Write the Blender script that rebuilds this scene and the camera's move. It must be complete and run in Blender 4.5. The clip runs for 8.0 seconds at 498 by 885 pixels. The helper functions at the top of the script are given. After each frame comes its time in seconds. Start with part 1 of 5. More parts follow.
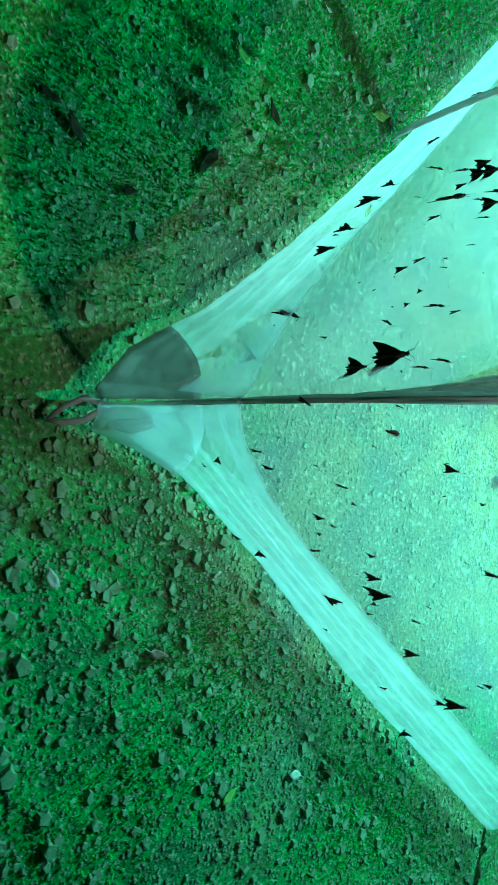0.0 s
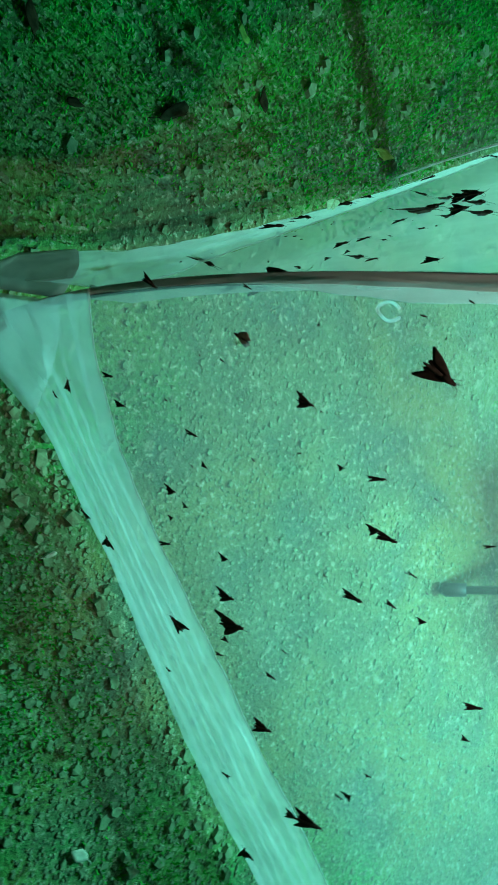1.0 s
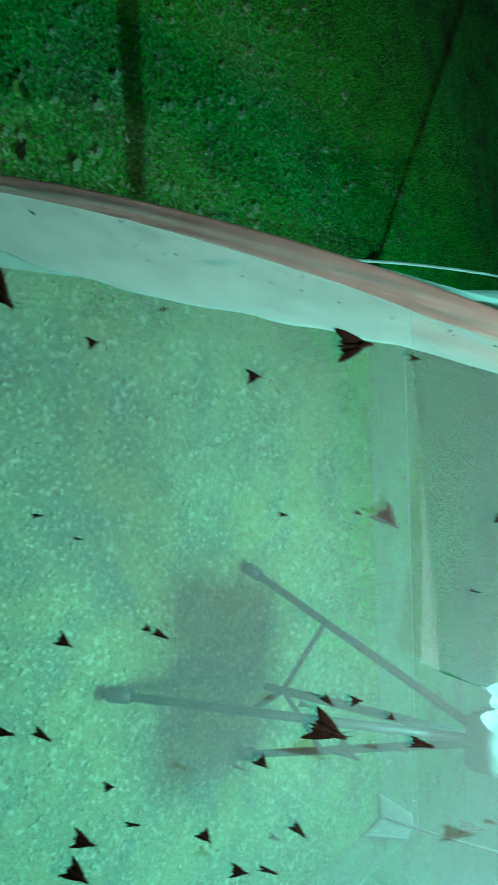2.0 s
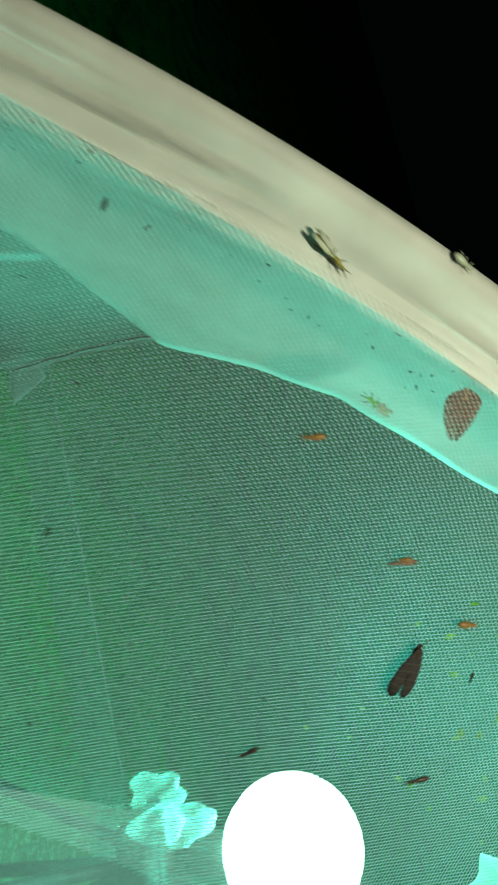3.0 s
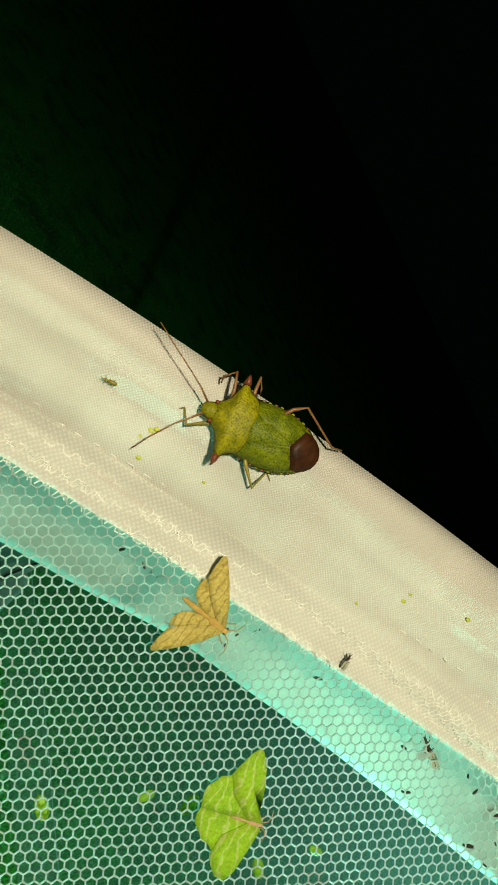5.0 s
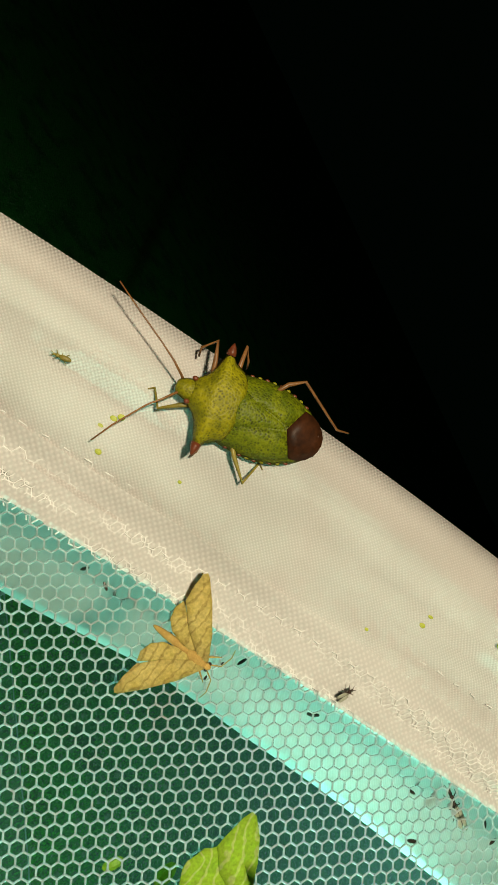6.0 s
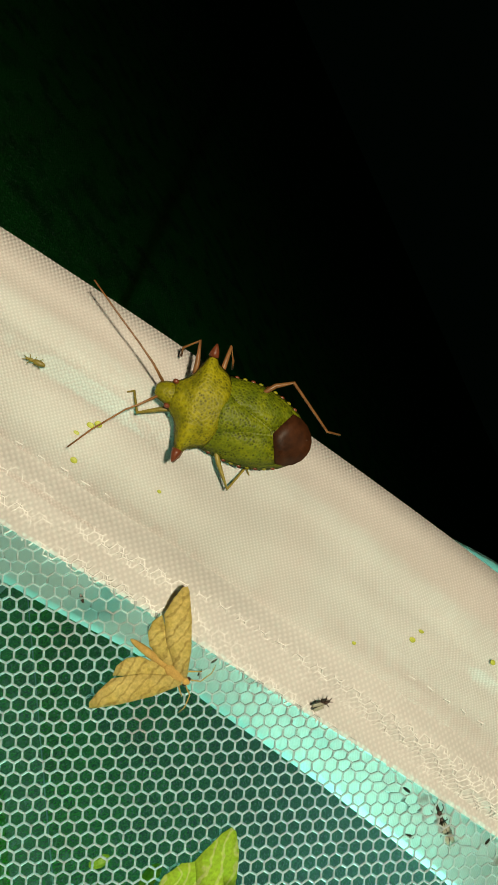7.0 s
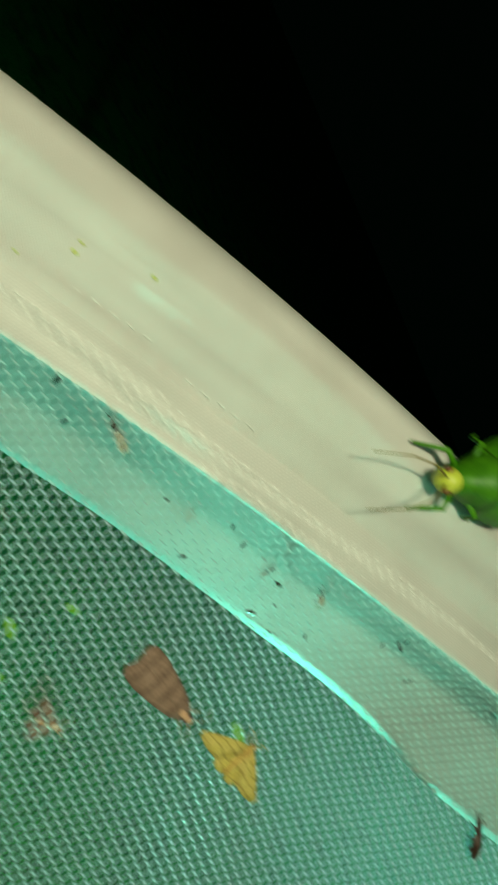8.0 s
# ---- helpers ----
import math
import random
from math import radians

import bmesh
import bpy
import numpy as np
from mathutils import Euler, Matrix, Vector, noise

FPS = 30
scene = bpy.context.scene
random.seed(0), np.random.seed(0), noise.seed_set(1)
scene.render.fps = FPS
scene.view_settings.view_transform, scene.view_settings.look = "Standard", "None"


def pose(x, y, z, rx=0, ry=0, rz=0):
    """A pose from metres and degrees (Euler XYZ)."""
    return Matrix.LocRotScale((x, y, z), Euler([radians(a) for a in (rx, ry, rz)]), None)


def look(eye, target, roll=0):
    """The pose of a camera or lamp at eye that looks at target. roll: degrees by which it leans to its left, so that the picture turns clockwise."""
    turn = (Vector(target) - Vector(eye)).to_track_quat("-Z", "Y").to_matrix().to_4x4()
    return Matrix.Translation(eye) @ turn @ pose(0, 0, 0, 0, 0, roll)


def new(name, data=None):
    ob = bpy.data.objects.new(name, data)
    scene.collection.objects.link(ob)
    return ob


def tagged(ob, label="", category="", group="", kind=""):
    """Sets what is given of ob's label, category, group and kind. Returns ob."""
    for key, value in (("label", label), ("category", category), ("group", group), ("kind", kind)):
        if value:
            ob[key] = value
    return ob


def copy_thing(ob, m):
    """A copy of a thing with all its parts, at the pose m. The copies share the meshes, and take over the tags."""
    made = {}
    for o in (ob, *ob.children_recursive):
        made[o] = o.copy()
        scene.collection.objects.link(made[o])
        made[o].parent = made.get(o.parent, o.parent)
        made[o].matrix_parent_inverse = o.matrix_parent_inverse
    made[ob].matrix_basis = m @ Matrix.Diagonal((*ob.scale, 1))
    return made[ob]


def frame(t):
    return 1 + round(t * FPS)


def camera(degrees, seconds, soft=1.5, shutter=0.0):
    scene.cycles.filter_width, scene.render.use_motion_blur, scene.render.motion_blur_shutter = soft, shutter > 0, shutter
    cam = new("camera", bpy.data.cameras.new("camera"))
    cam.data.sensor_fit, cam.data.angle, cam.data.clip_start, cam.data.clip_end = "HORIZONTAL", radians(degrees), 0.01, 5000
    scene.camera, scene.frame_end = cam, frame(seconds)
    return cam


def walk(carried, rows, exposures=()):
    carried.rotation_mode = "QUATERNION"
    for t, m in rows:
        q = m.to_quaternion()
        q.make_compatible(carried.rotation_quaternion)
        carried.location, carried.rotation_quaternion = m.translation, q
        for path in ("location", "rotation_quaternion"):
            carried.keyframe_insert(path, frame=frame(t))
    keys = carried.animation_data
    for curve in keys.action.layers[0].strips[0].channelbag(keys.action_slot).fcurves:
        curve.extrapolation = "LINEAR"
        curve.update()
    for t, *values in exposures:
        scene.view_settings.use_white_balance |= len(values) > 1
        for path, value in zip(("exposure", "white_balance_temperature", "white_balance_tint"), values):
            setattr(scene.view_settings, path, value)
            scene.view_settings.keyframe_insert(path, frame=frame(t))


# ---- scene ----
from mathutils.bvhtree import BVHTree

cam = camera(39.0, 8.0, soft=1.6, shutter=0.2)
EXPO = [(0.0, 1.22, 5400, -6), (0.5, 0.8, 5800, -6), (1.0, 0.57, 6100, -4), (1.5, 0.27, 6000, -4), (2.2, -0.05, 6100, -4), (3.3, -1.2, 6600, -42), (4.0, -1.2, 7300, -30), (4.5, -1.12, 7800, -25), (6.5, -1.3, 7300, -7), (7.0, -1.28, 7300, -8), (8.0, -1.4, 7000, -34)]
PATH = [
    (0.00, pose(0.0442, -1.4546, 0.8365, -1.59, -38.07, 92.23)),
    (0.25, pose(0.0875, -1.3713, 0.8349, -2.21, -37.30, 96.14)),
    (0.50, pose(0.1305, -1.2952, 0.8310, -2.30, -36.47, 100.33)),
    (0.75, pose(0.1732, -1.2334, 0.8226, -1.40, -35.58, 105.10)),
    (1.00, pose(0.2191, -1.1774, 0.8226, -0.40, -35.79, 110.53)),
    (1.25, pose(0.2719, -1.1184, 0.8439, -0.47, -38.15, 116.79)),
    (1.50, pose(0.3080, -1.0649, 0.8733, -0.28, -42.04, 122.49)),
    (1.75, pose(0.3039, -1.0249, 0.8976, 2.07, -47.06, 125.73)),
    (2.00, pose(0.2835, -0.9685, 0.9126, 1.99, -51.68, 126.92)),
    (2.20, pose(0.2613, -0.9013, 0.9434, 2.61, -54.88, 126.30)),
    (3.30, pose(0.1724, -0.5413, 1.0050, 49.33, -65.96, 89.62)),
    (3.50, pose(0.1551, -0.5067, 1.0246, 47.73, -66.29, 95.04)),
    (3.60, pose(0.1426, -0.4990, 1.0317, 50.54, -66.22, 92.66)),
    (3.80, pose(0.1160, -0.4872, 1.0542, 44.98, -66.36, 96.12)),
    (4.00, pose(0.1067, -0.4686, 1.0766, 38.97, -64.30, 105.47)),
    (4.50, pose(0.1024, -0.4422, 1.0866, 46.81, -61.84, 103.55)),
    (5.00, pose(0.0989, -0.4334, 1.0788, 51.94, -60.21, 102.21)),
    (5.20, pose(0.0891, -0.4302, 1.0794, 48.73, -59.98, 104.86)),
    (6.30, pose(0.0787, -0.4238, 1.0686, 58.35, -61.05, 97.32)),
    (6.50, pose(0.0721, -0.4239, 1.0760, 45.78, -59.36, 106.02)),
    (7.00, pose(0.0774, -0.4245, 1.0752, 50.90, -60.51, 102.22)),
    (7.50, pose(0.0799, -0.4197, 1.0795, 44.47, -59.60, 107.37)),
    (7.70, pose(0.0890, -0.4065, 1.0853, 45.81, -60.29, 106.33)),
    (7.80, pose(0.0931, -0.3992, 1.0879, 47.68, -61.02, 102.41)),
    (8.00, pose(0.1019, -0.3779, 1.0936, 53.26, -63.12, 92.89)),
]
walk(cam, PATH, exposures=EXPO)

# ---- the tent's shape: two crossing arched poles over a square base ----
A, H = 0.9768, 1.1376
YC = A - 1.0
FOOT = Vector((0.80, -0.10, 0.0))
FOOT_WEST = Vector((-1.06, 0.08, 0.0))


def ridge(phi):
    """A point of the arch from the near corner to the far one; 0 is the near foot, pi the far one."""
    return Vector((0.0, YC - A * math.cos(phi), H * math.sin(phi)))


def arch(phi):
    """The other arch; 0 is its foot at +x, pi its foot at -x."""
    c = math.cos(phi)
    if c > 0:
        return Vector((FOOT.x * c, YC + (FOOT.y - YC) * c, H * math.sin(phi)))
    return Vector((-FOOT_WEST.x * c, YC + (FOOT_WEST.y - YC) * abs(c) ** 1.6, H * math.sin(phi)))


def tangent(phi):
    return Vector((0.0, A * math.sin(phi), H * math.cos(phi))).normalized()


ARC_PHI = np.linspace(0.0, math.pi, 2001)
ARC_LEN = np.concatenate([[0.0], np.cumsum(np.hypot(np.diff(-A * np.cos(ARC_PHI)), np.diff(H * np.sin(ARC_PHI))))])
ACROSS = (FOOT - Vector((0, -1, 0))).normalized()


def arc(phi):
    return float(np.interp(phi, ARC_PHI, ARC_LEN))


def pull(phi):
    """The angle by which the net leans inward from the flat panel at the ridge."""
    return np.interp(phi, [0.0, 0.40, 0.95, 1.30, 1.57], [0.05, 0.08, 0.567, 0.567, 0.25])


def hollow(phi, x):
    """How far the net hangs in from the flat panel, x metres (flat) from the nearer pole."""
    half = A * np.cos(phi) * 0.66 + 0.01
    xm = np.minimum(0.12, half * 0.5)
    y = np.clip(x - xm, 0.0, half - xm)
    return np.tan(pull(phi)) * (np.minimum(x, xm) + y * (1 - y / (2 * (half - xm))))


def net_frame(phi, w=0.0, side=1):
    """Place and axes (along the ridge, down the net, outward) on the net, w metres below the ridge; side -1 is the panel at -x."""
    slack = 1.0 if side > 0 else 0.2
    lean = float(pull(phi)) * slack
    t = tangent(phi)
    cg = t.dot(ACROSS)
    flat = w * math.cos(lean)
    v = flat / math.sqrt(1 - cg * cg)
    p = ridge(float(np.interp(arc(phi) - v * cg, ARC_LEN, ARC_PHI))) + ACROSS * v
    d = (ACROSS - t * cg).normalized()
    n = t.cross(d)
    if n.z < 0:
        n = -n
    p = p - n * float(hollow(phi, flat)) * slack
    d, n = d * math.cos(lean) - n * math.sin(lean), n * math.cos(lean) + d * math.sin(lean)
    if side < 0:
        flip = lambda q: Vector((-q.x, q.y, q.z))
        p, t, d, n = flip(p), flip(t), flip(d), flip(n)
    return p, t, d, n


def on_net(phi, w, turn=0.0, lift=0.0, side=1):
    """A pose on the net: x along the heading (turn degrees from up the ridge towards down the net), z outward."""
    p, t, d, n = net_frame(phi, w, side)
    a = radians(turn)
    x = t * math.cos(a) + d * math.sin(a)
    y = n.cross(x)
    m = Matrix((x, y, n)).transposed().to_4x4()
    return Matrix.Translation(p + n * lift) @ m

# ---- night, the trap's lamp, a warm torch held beside the way ----
night = bpy.data.worlds.new("night")
scene.world = night
night.use_nodes = True
night.node_tree.nodes["Background"].inputs[0].default_value = (0.10, 0.35, 0.22, 1)
night.node_tree.nodes["Background"].inputs[1].default_value = 0.006

LAMP_AT = Vector((-0.032, 0.145, 0.695))
LAMP_TINT = (0.25, 1.0, 0.89)
trap_light = bpy.data.lights.new("trap_light", "POINT")
trap_light.energy, trap_light.color, trap_light.shadow_soft_size = 46.0, LAMP_TINT, 0.012
new("trap_light", trap_light).location = LAMP_AT
torch = bpy.data.lights.new("torch_light", "SPOT")
torch.energy, torch.color, torch.shadow_soft_size = 20.0, (1.0, 0.84, 0.73), 0.012
torch.spot_size, torch.spot_blend = radians(124), 0.85
new("torch_light", torch).matrix_world = look((0.31, -0.50, 1.27), (0.0, -0.45, 0.99))


# ---- materials ----
def shader(name):
    m = bpy.data.materials.new(name)
    m.use_nodes = True
    nt = m.node_tree
    return m, nt, nt.nodes["Principled BSDF"], nt.nodes["Material Output"]


def node(nt, kind, **values):
    n = nt.nodes.new(kind)
    for k, v in values.items():
        n.inputs[k.replace("_", " ")].default_value = v
    return n


def noise_of(nt, scale, detail=4.0, coord="Object", rough=0.55):
    tc = nt.nodes.new("ShaderNodeTexCoord")
    n = node(nt, "ShaderNodeTexNoise", Scale=scale, Detail=detail, Roughness=rough)
    nt.links.new(tc.outputs[coord], n.inputs["Vector"])
    return n.outputs["Fac"]


def ramp(nt, fac, *stops):
    r = nt.nodes.new("ShaderNodeValToRGB")
    e = r.color_ramp.elements
    while len(e) < len(stops):
        e.new(0.5)
    for q, (at, c) in zip(e, stops):
        q.position, q.color = at, (*c, 1)
    nt.links.new(fac, r.inputs["Fac"])
    return r.outputs["Color"]


def mix(nt, fac, a, b, blend="MIX"):
    n = nt.nodes.new("ShaderNodeMix")
    n.data_type, n.blend_type = "RGBA", blend
    for sock, v in ((n.inputs[0], fac), (n.inputs[6], a), (n.inputs[7], b)):
        if isinstance(v, (int, float)):
            sock.default_value = v
        elif isinstance(v, tuple):
            sock.default_value = (*v, 1)
        else:
            nt.links.new(v, sock)
    return n.outputs[2]


def math_node(nt, op, a, b=0.0):
    n = nt.nodes.new("ShaderNodeMath")
    n.operation = op
    for sock, v in ((n.inputs[0], a), (n.inputs[1], b)):
        if isinstance(v, (int, float)):
            sock.default_value = v
        else:
            nt.links.new(v, sock)
    return n.outputs[0]


def relief(nt, bsdf, fac, strength, distance):
    b = node(nt, "ShaderNodeBump", Strength=strength, Distance=distance)
    nt.links.new(fac, b.inputs["Height"])
    for target in bsdf:
        nt.links.new(b.outputs["Normal"], target.inputs["Normal"])


def surface(name, dark, light, scale=40.0, rough=0.7, bump=0.3, depth=0.001, fine=6.0, metal=0.0, through_light=0.0, spec=0.4, spread=0.15):
    """A mottled surface of two colours with fine grain; through_light is the share of light that shines through it."""
    m, nt, p, out = shader(name)
    big, small = noise_of(nt, scale), noise_of(nt, scale * fine, 3.0)
    col = ramp(nt, big, (0.3, dark), (0.7, light))
    col = mix(nt, 0.25, col, ramp(nt, small, (0.3, tuple(c * 0.6 for c in dark)), (0.7, tuple(min(1, c * 1.25) for c in light))))
    info = nt.nodes.new("ShaderNodeObjectInfo")
    vary = node(nt, "ShaderNodeMapRange")
    vary.inputs["To Min"].default_value, vary.inputs["To Max"].default_value = 1 - spread, 1 + spread
    nt.links.new(info.outputs["Random"], vary.inputs["Value"])
    hsv = nt.nodes.new("ShaderNodeHueSaturation")
    nt.links.new(vary.outputs[0], hsv.inputs["Value"])
    nt.links.new(col, hsv.inputs["Color"])
    col = hsv.outputs["Color"]
    nt.links.new(col, p.inputs["Base Color"])
    p.inputs["Roughness"].default_value, p.inputs["Metallic"].default_value = rough, metal
    p.inputs["Specular IOR Level"].default_value = spec
    targets = [p]
    if through_light:
        t = nt.nodes.new("ShaderNodeBsdfTranslucent")
        nt.links.new(col, t.inputs["Color"])
        ms = nt.nodes.new("ShaderNodeMixShader")
        ms.inputs[0].default_value = through_light
        nt.links.new(p.outputs[0], ms.inputs[1])
        nt.links.new(t.outputs[0], ms.inputs[2])
        nt.links.new(ms.outputs[0], out.inputs["Surface"])
        targets.append(t)
    if bump:
        relief(nt, targets, small, bump, depth)
    return m


def glowing(name, color, strength):
    m, nt, p, out = shader(name)
    e = node(nt, "ShaderNodeEmission", Color=(*color, 1), Strength=strength)
    nt.links.new(e.outputs[0], out.inputs["Surface"])
    return m


def woven(name, tint, fold_shade, pitch, through_light, sheer=0.0):
    """Plain-woven polyester taffeta: threads at the given pitch, soft creases, fold shade painted as darker blotches.
    """
    m, nt, p, out = shader(name)
    uv = nt.nodes.new("ShaderNodeUVMap")
    sep = nt.nodes.new("ShaderNodeSeparateXYZ")
    nt.links.new(uv.outputs[0], sep.inputs[0])
    k = 2 * math.pi / pitch
    u = math_node(nt, "SINE", math_node(nt, "MULTIPLY", sep.outputs[0], k))
    v = math_node(nt, "SINE", math_node(nt, "MULTIPLY", sep.outputs[1], k))
    weave = math_node(nt, "MULTIPLY", u, v)
    # blotches and broad darker patches put the shading of folds into the colour
    blotch = noise_of(nt, 38.0, 5.0)
    broad = noise_of(nt, 24.0, 3.0)
    col = mix(nt, 0.5, ramp(nt, blotch, (0.38, fold_shade), (0.58, tint)), ramp(nt, broad, (0.38, tuple(c * 0.68 for c in tint)), (0.62, tint)))
    thread = ramp(nt, weave, (0.0, tuple(c * 0.74 for c in tint)), (0.7, tuple(min(1, c * 1.10) for c in tint)))
    col = mix(nt, 0.34, col, thread)
    nt.links.new(col, p.inputs["Base Color"])
    p.inputs["Roughness"].default_value = 0.5
    p.inputs["Specular IOR Level"].default_value = 0.35
    t = nt.nodes.new("ShaderNodeBsdfTranslucent")
    nt.links.new(col, t.inputs["Color"])
    ms = nt.nodes.new("ShaderNodeMixShader")
    ms.inputs[0].default_value = through_light
    nt.links.new(p.outputs[0], ms.inputs[1])
    nt.links.new(t.outputs[0], ms.inputs[2])
    nt.links.new(ms.outputs[0], out.inputs["Surface"])
    if sheer:
        clear = nt.nodes.new("ShaderNodeBsdfTransparent")
        thin = nt.nodes.new("ShaderNodeMixShader")
        thin.inputs[0].default_value = sheer
        nt.links.new(ms.outputs[0], thin.inputs[1])
        nt.links.new(clear.outputs[0], thin.inputs[2])
        nt.links.new(thin.outputs[0], out.inputs["Surface"])
    crease = noise_of(nt, 60.0, 3.0)
    h = math_node(nt, "ADD", math_node(nt, "MULTIPLY", weave, 0.5), math_node(nt, "MULTIPLY", crease, 3.0))
    relief(nt, [p, t], h, 0.45, 0.00012)
    return m


def netting(name, cover):
    """Fine net seen from so far that its cells blur: part thread, part hole."""
    m, nt, p, out = shader(name)
    clear = nt.nodes.new("ShaderNodeBsdfTransparent")
    thread = node(nt, "ShaderNodeBsdfDiffuse", Color=(0.78, 0.80, 0.80, 1))
    back = node(nt, "ShaderNodeBsdfTranslucent", Color=(0.78, 0.80, 0.80, 1))
    both = nt.nodes.new("ShaderNodeMixShader")
    both.inputs[0].default_value = 0.5
    nt.links.new(thread.outputs[0], both.inputs[1])
    nt.links.new(back.outputs[0], both.inputs[2])
    ms = nt.nodes.new("ShaderNodeMixShader")
    blot = noise_of(nt, 14.0, 3.0)
    rng = node(nt, "ShaderNodeMapRange")
    rng.inputs["To Min"].default_value, rng.inputs["To Max"].default_value = cover * 0.75, cover * 1.25
    nt.links.new(blot, rng.inputs["Value"])
    nt.links.new(rng.outputs[0], ms.inputs[0])
    nt.links.new(clear.outputs[0], ms.inputs[1])
    nt.links.new(both.outputs[0], ms.inputs[2])
    nt.links.new(ms.outputs[0], out.inputs["Surface"])
    return m


def ground_material():
    m, nt, p, out = shader("mossy_soil")
    big, mid, small = noise_of(nt, 2.2, 6.0), noise_of(nt, 14.0, 5.0), noise_of(nt, 120.0, 4.0)
    soil = ramp(nt, mid, (0.25, (0.075, 0.085, 0.045)), (0.75, (0.165, 0.17, 0.095)))
    soil = mix(nt, ramp(nt, noise_of(nt, 3.4, 3.0), (0.44, (0, 0, 0)), (0.62, (0.8, 0.8, 0.8))), soil, (0.20, 0.185, 0.065))
    soil = mix(nt, ramp(nt, noise_of(nt, 6.5, 4.0), (0.36, (0.7, 0.7, 0.7)), (0.48, (0, 0, 0))), soil, (0.085, 0.115, 0.085))
    soil = mix(nt, ramp(nt, noise_of(nt, 48.0, 3.0), (0.60, (0, 0, 0)), (0.68, (0.7, 0.7, 0.7))), soil, (0.34, 0.34, 0.23))
    moss = ramp(nt, small, (0.3, (0.024, 0.16, 0.012)), (0.7, (0.075, 0.44, 0.05)))
    moss = mix(nt, ramp(nt, noise_of(nt, 7.0, 4.0), (0.36, (0.75, 0.75, 0.75)), (0.52, (0, 0, 0))), moss, (0.030, 0.085, 0.018))
    tc = nt.nodes.new("ShaderNodeTexCoord")
    far = nt.nodes.new("ShaderNodeVectorMath")
    far.operation = "LENGTH"
    nt.links.new(tc.outputs["Object"], far.inputs[0])
    grown = math_node(nt, "ADD", big, math_node(nt, "MULTIPLY", math_node(nt, "SUBTRACT", math_node(nt, "MINIMUM", far.outputs["Value"], 1.3), 0.95), 0.7))
    col = mix(nt, ramp(nt, grown, (0.30, (0.12, 0.12, 0.12)), (0.66, (1, 1, 1))), soil, moss)
    col = mix(nt, ramp(nt, small, (0.58, (0, 0, 0)), (0.66, (0.8, 0.8, 0.8))), col, (0.36, 0.38, 0.25))
    col = mix(nt, ramp(nt, small, (0.34, (0.7, 0.7, 0.7)), (0.42, (0, 0, 0))), col, (0.05, 0.07, 0.03))
    nt.links.new(col, p.inputs["Base Color"])
    p.inputs["Roughness"].default_value = 0.85
    relief(nt, [p], math_node(nt, "ADD", mid, small), 0.9, 0.006)
    return m


GROUND = ground_material()
CLOTH = woven("cream_taffeta", (0.85, 0.795, 0.775), (0.68, 0.62, 0.58), 0.00054, 0.42)
HEMCLOTH = woven("white_sheer_cloth", (0.95, 0.96, 0.96), (0.86, 0.88, 0.88), 0.0008, 0.85, 0.52)
GREYSHEER = woven("grey_sheer_cloth", (0.64, 0.59, 0.55), (0.50, 0.46, 0.43), 0.0009, 0.85, 0.0)
FARHEM = woven("white_sheer_far_cloth", (0.92, 0.94, 0.94), (0.82, 0.84, 0.84), 0.0008, 0.5, 0.74)
PATCH = surface("grey_corner_cloth", (0.50, 0.48, 0.46), (0.65, 0.62, 0.60), 50, 0.8, 0.3, 0.0005, through_light=0.55)
NET = netting("white_netting", 0.25)
FARNET = netting("white_far_netting", 0.13)
DENSENET = netting("white_dense_netting", 0.36)
STRAND = surface("white_nylon_thread", (0.74, 0.77, 0.77), (0.84, 0.86, 0.86), 300, 0.45, 0.0, through_light=0.68, spread=0.0)
# the net's own thread, whitened and made opaque to look torch-lit over the tape
LITTHREAD = surface("brightened_net_thread", (0.82, 0.81, 0.79), (0.90, 0.89, 0.87), 300, 0.5, 0.0, through_light=0.08, spread=0.0)
TAPE = woven("white_net_binding", (0.82, 0.79, 0.77), (0.70, 0.67, 0.64), 0.00090, 0.34)
STEEL = surface("dark_painted_metal", (0.03, 0.03, 0.03), (0.07, 0.07, 0.07), 60, 0.45, 0.2, 0.0004, metal=0.3)
GLASS = glowing("lit_bulb_glass", (0.75, 1.0, 0.95), 14.0)
PLASTIC = woven("thin_white_plastic", (0.94, 0.95, 0.95), (0.86, 0.87, 0.87), 0.002, 0.5, 0.88)
STONE = surface("grey_gravel", (0.13, 0.20, 0.09), (0.28, 0.38, 0.20), 30, 0.85, 0.5, 0.002)
MOSS = surface("moss_blade", (0.07, 0.32, 0.02), (0.12, 0.50, 0.04), 8, 0.7, 0.0, through_light=0.3)
# very dark brown: the moths' backlit silhouette is put into the colour
DARKWING = surface("dark_brown_moth_wing", (0.016, 0.010, 0.008), (0.05, 0.032, 0.024), 120, 0.8, 0.2, 0.0003, spec=0.1)
DARKFUR = surface("dark_brown_moth_fur", (0.02, 0.013, 0.01), (0.06, 0.04, 0.03), 500, 0.9, 0.5, 0.0003, spec=0.1)


# ---- mesh helpers ----
def part(name, bm, material, parent=None, label="", smooth=True):
    me = bpy.data.meshes.new(name)
    bm.to_mesh(me)
    bm.free()
    for f in me.polygons:
        f.use_smooth = smooth
    me.materials.append(material)
    ob = new(name, me)
    if parent:
        ob.parent = parent
    if label:
        tagged(ob, label)
    return ob


def thing(name, label, category, group="", kind="", at=None):
    ob = new(name)
    ob.empty_display_size = 0.01
    if at is not None:
        ob.matrix_basis = at
    return tagged(ob, label, category, group, kind)


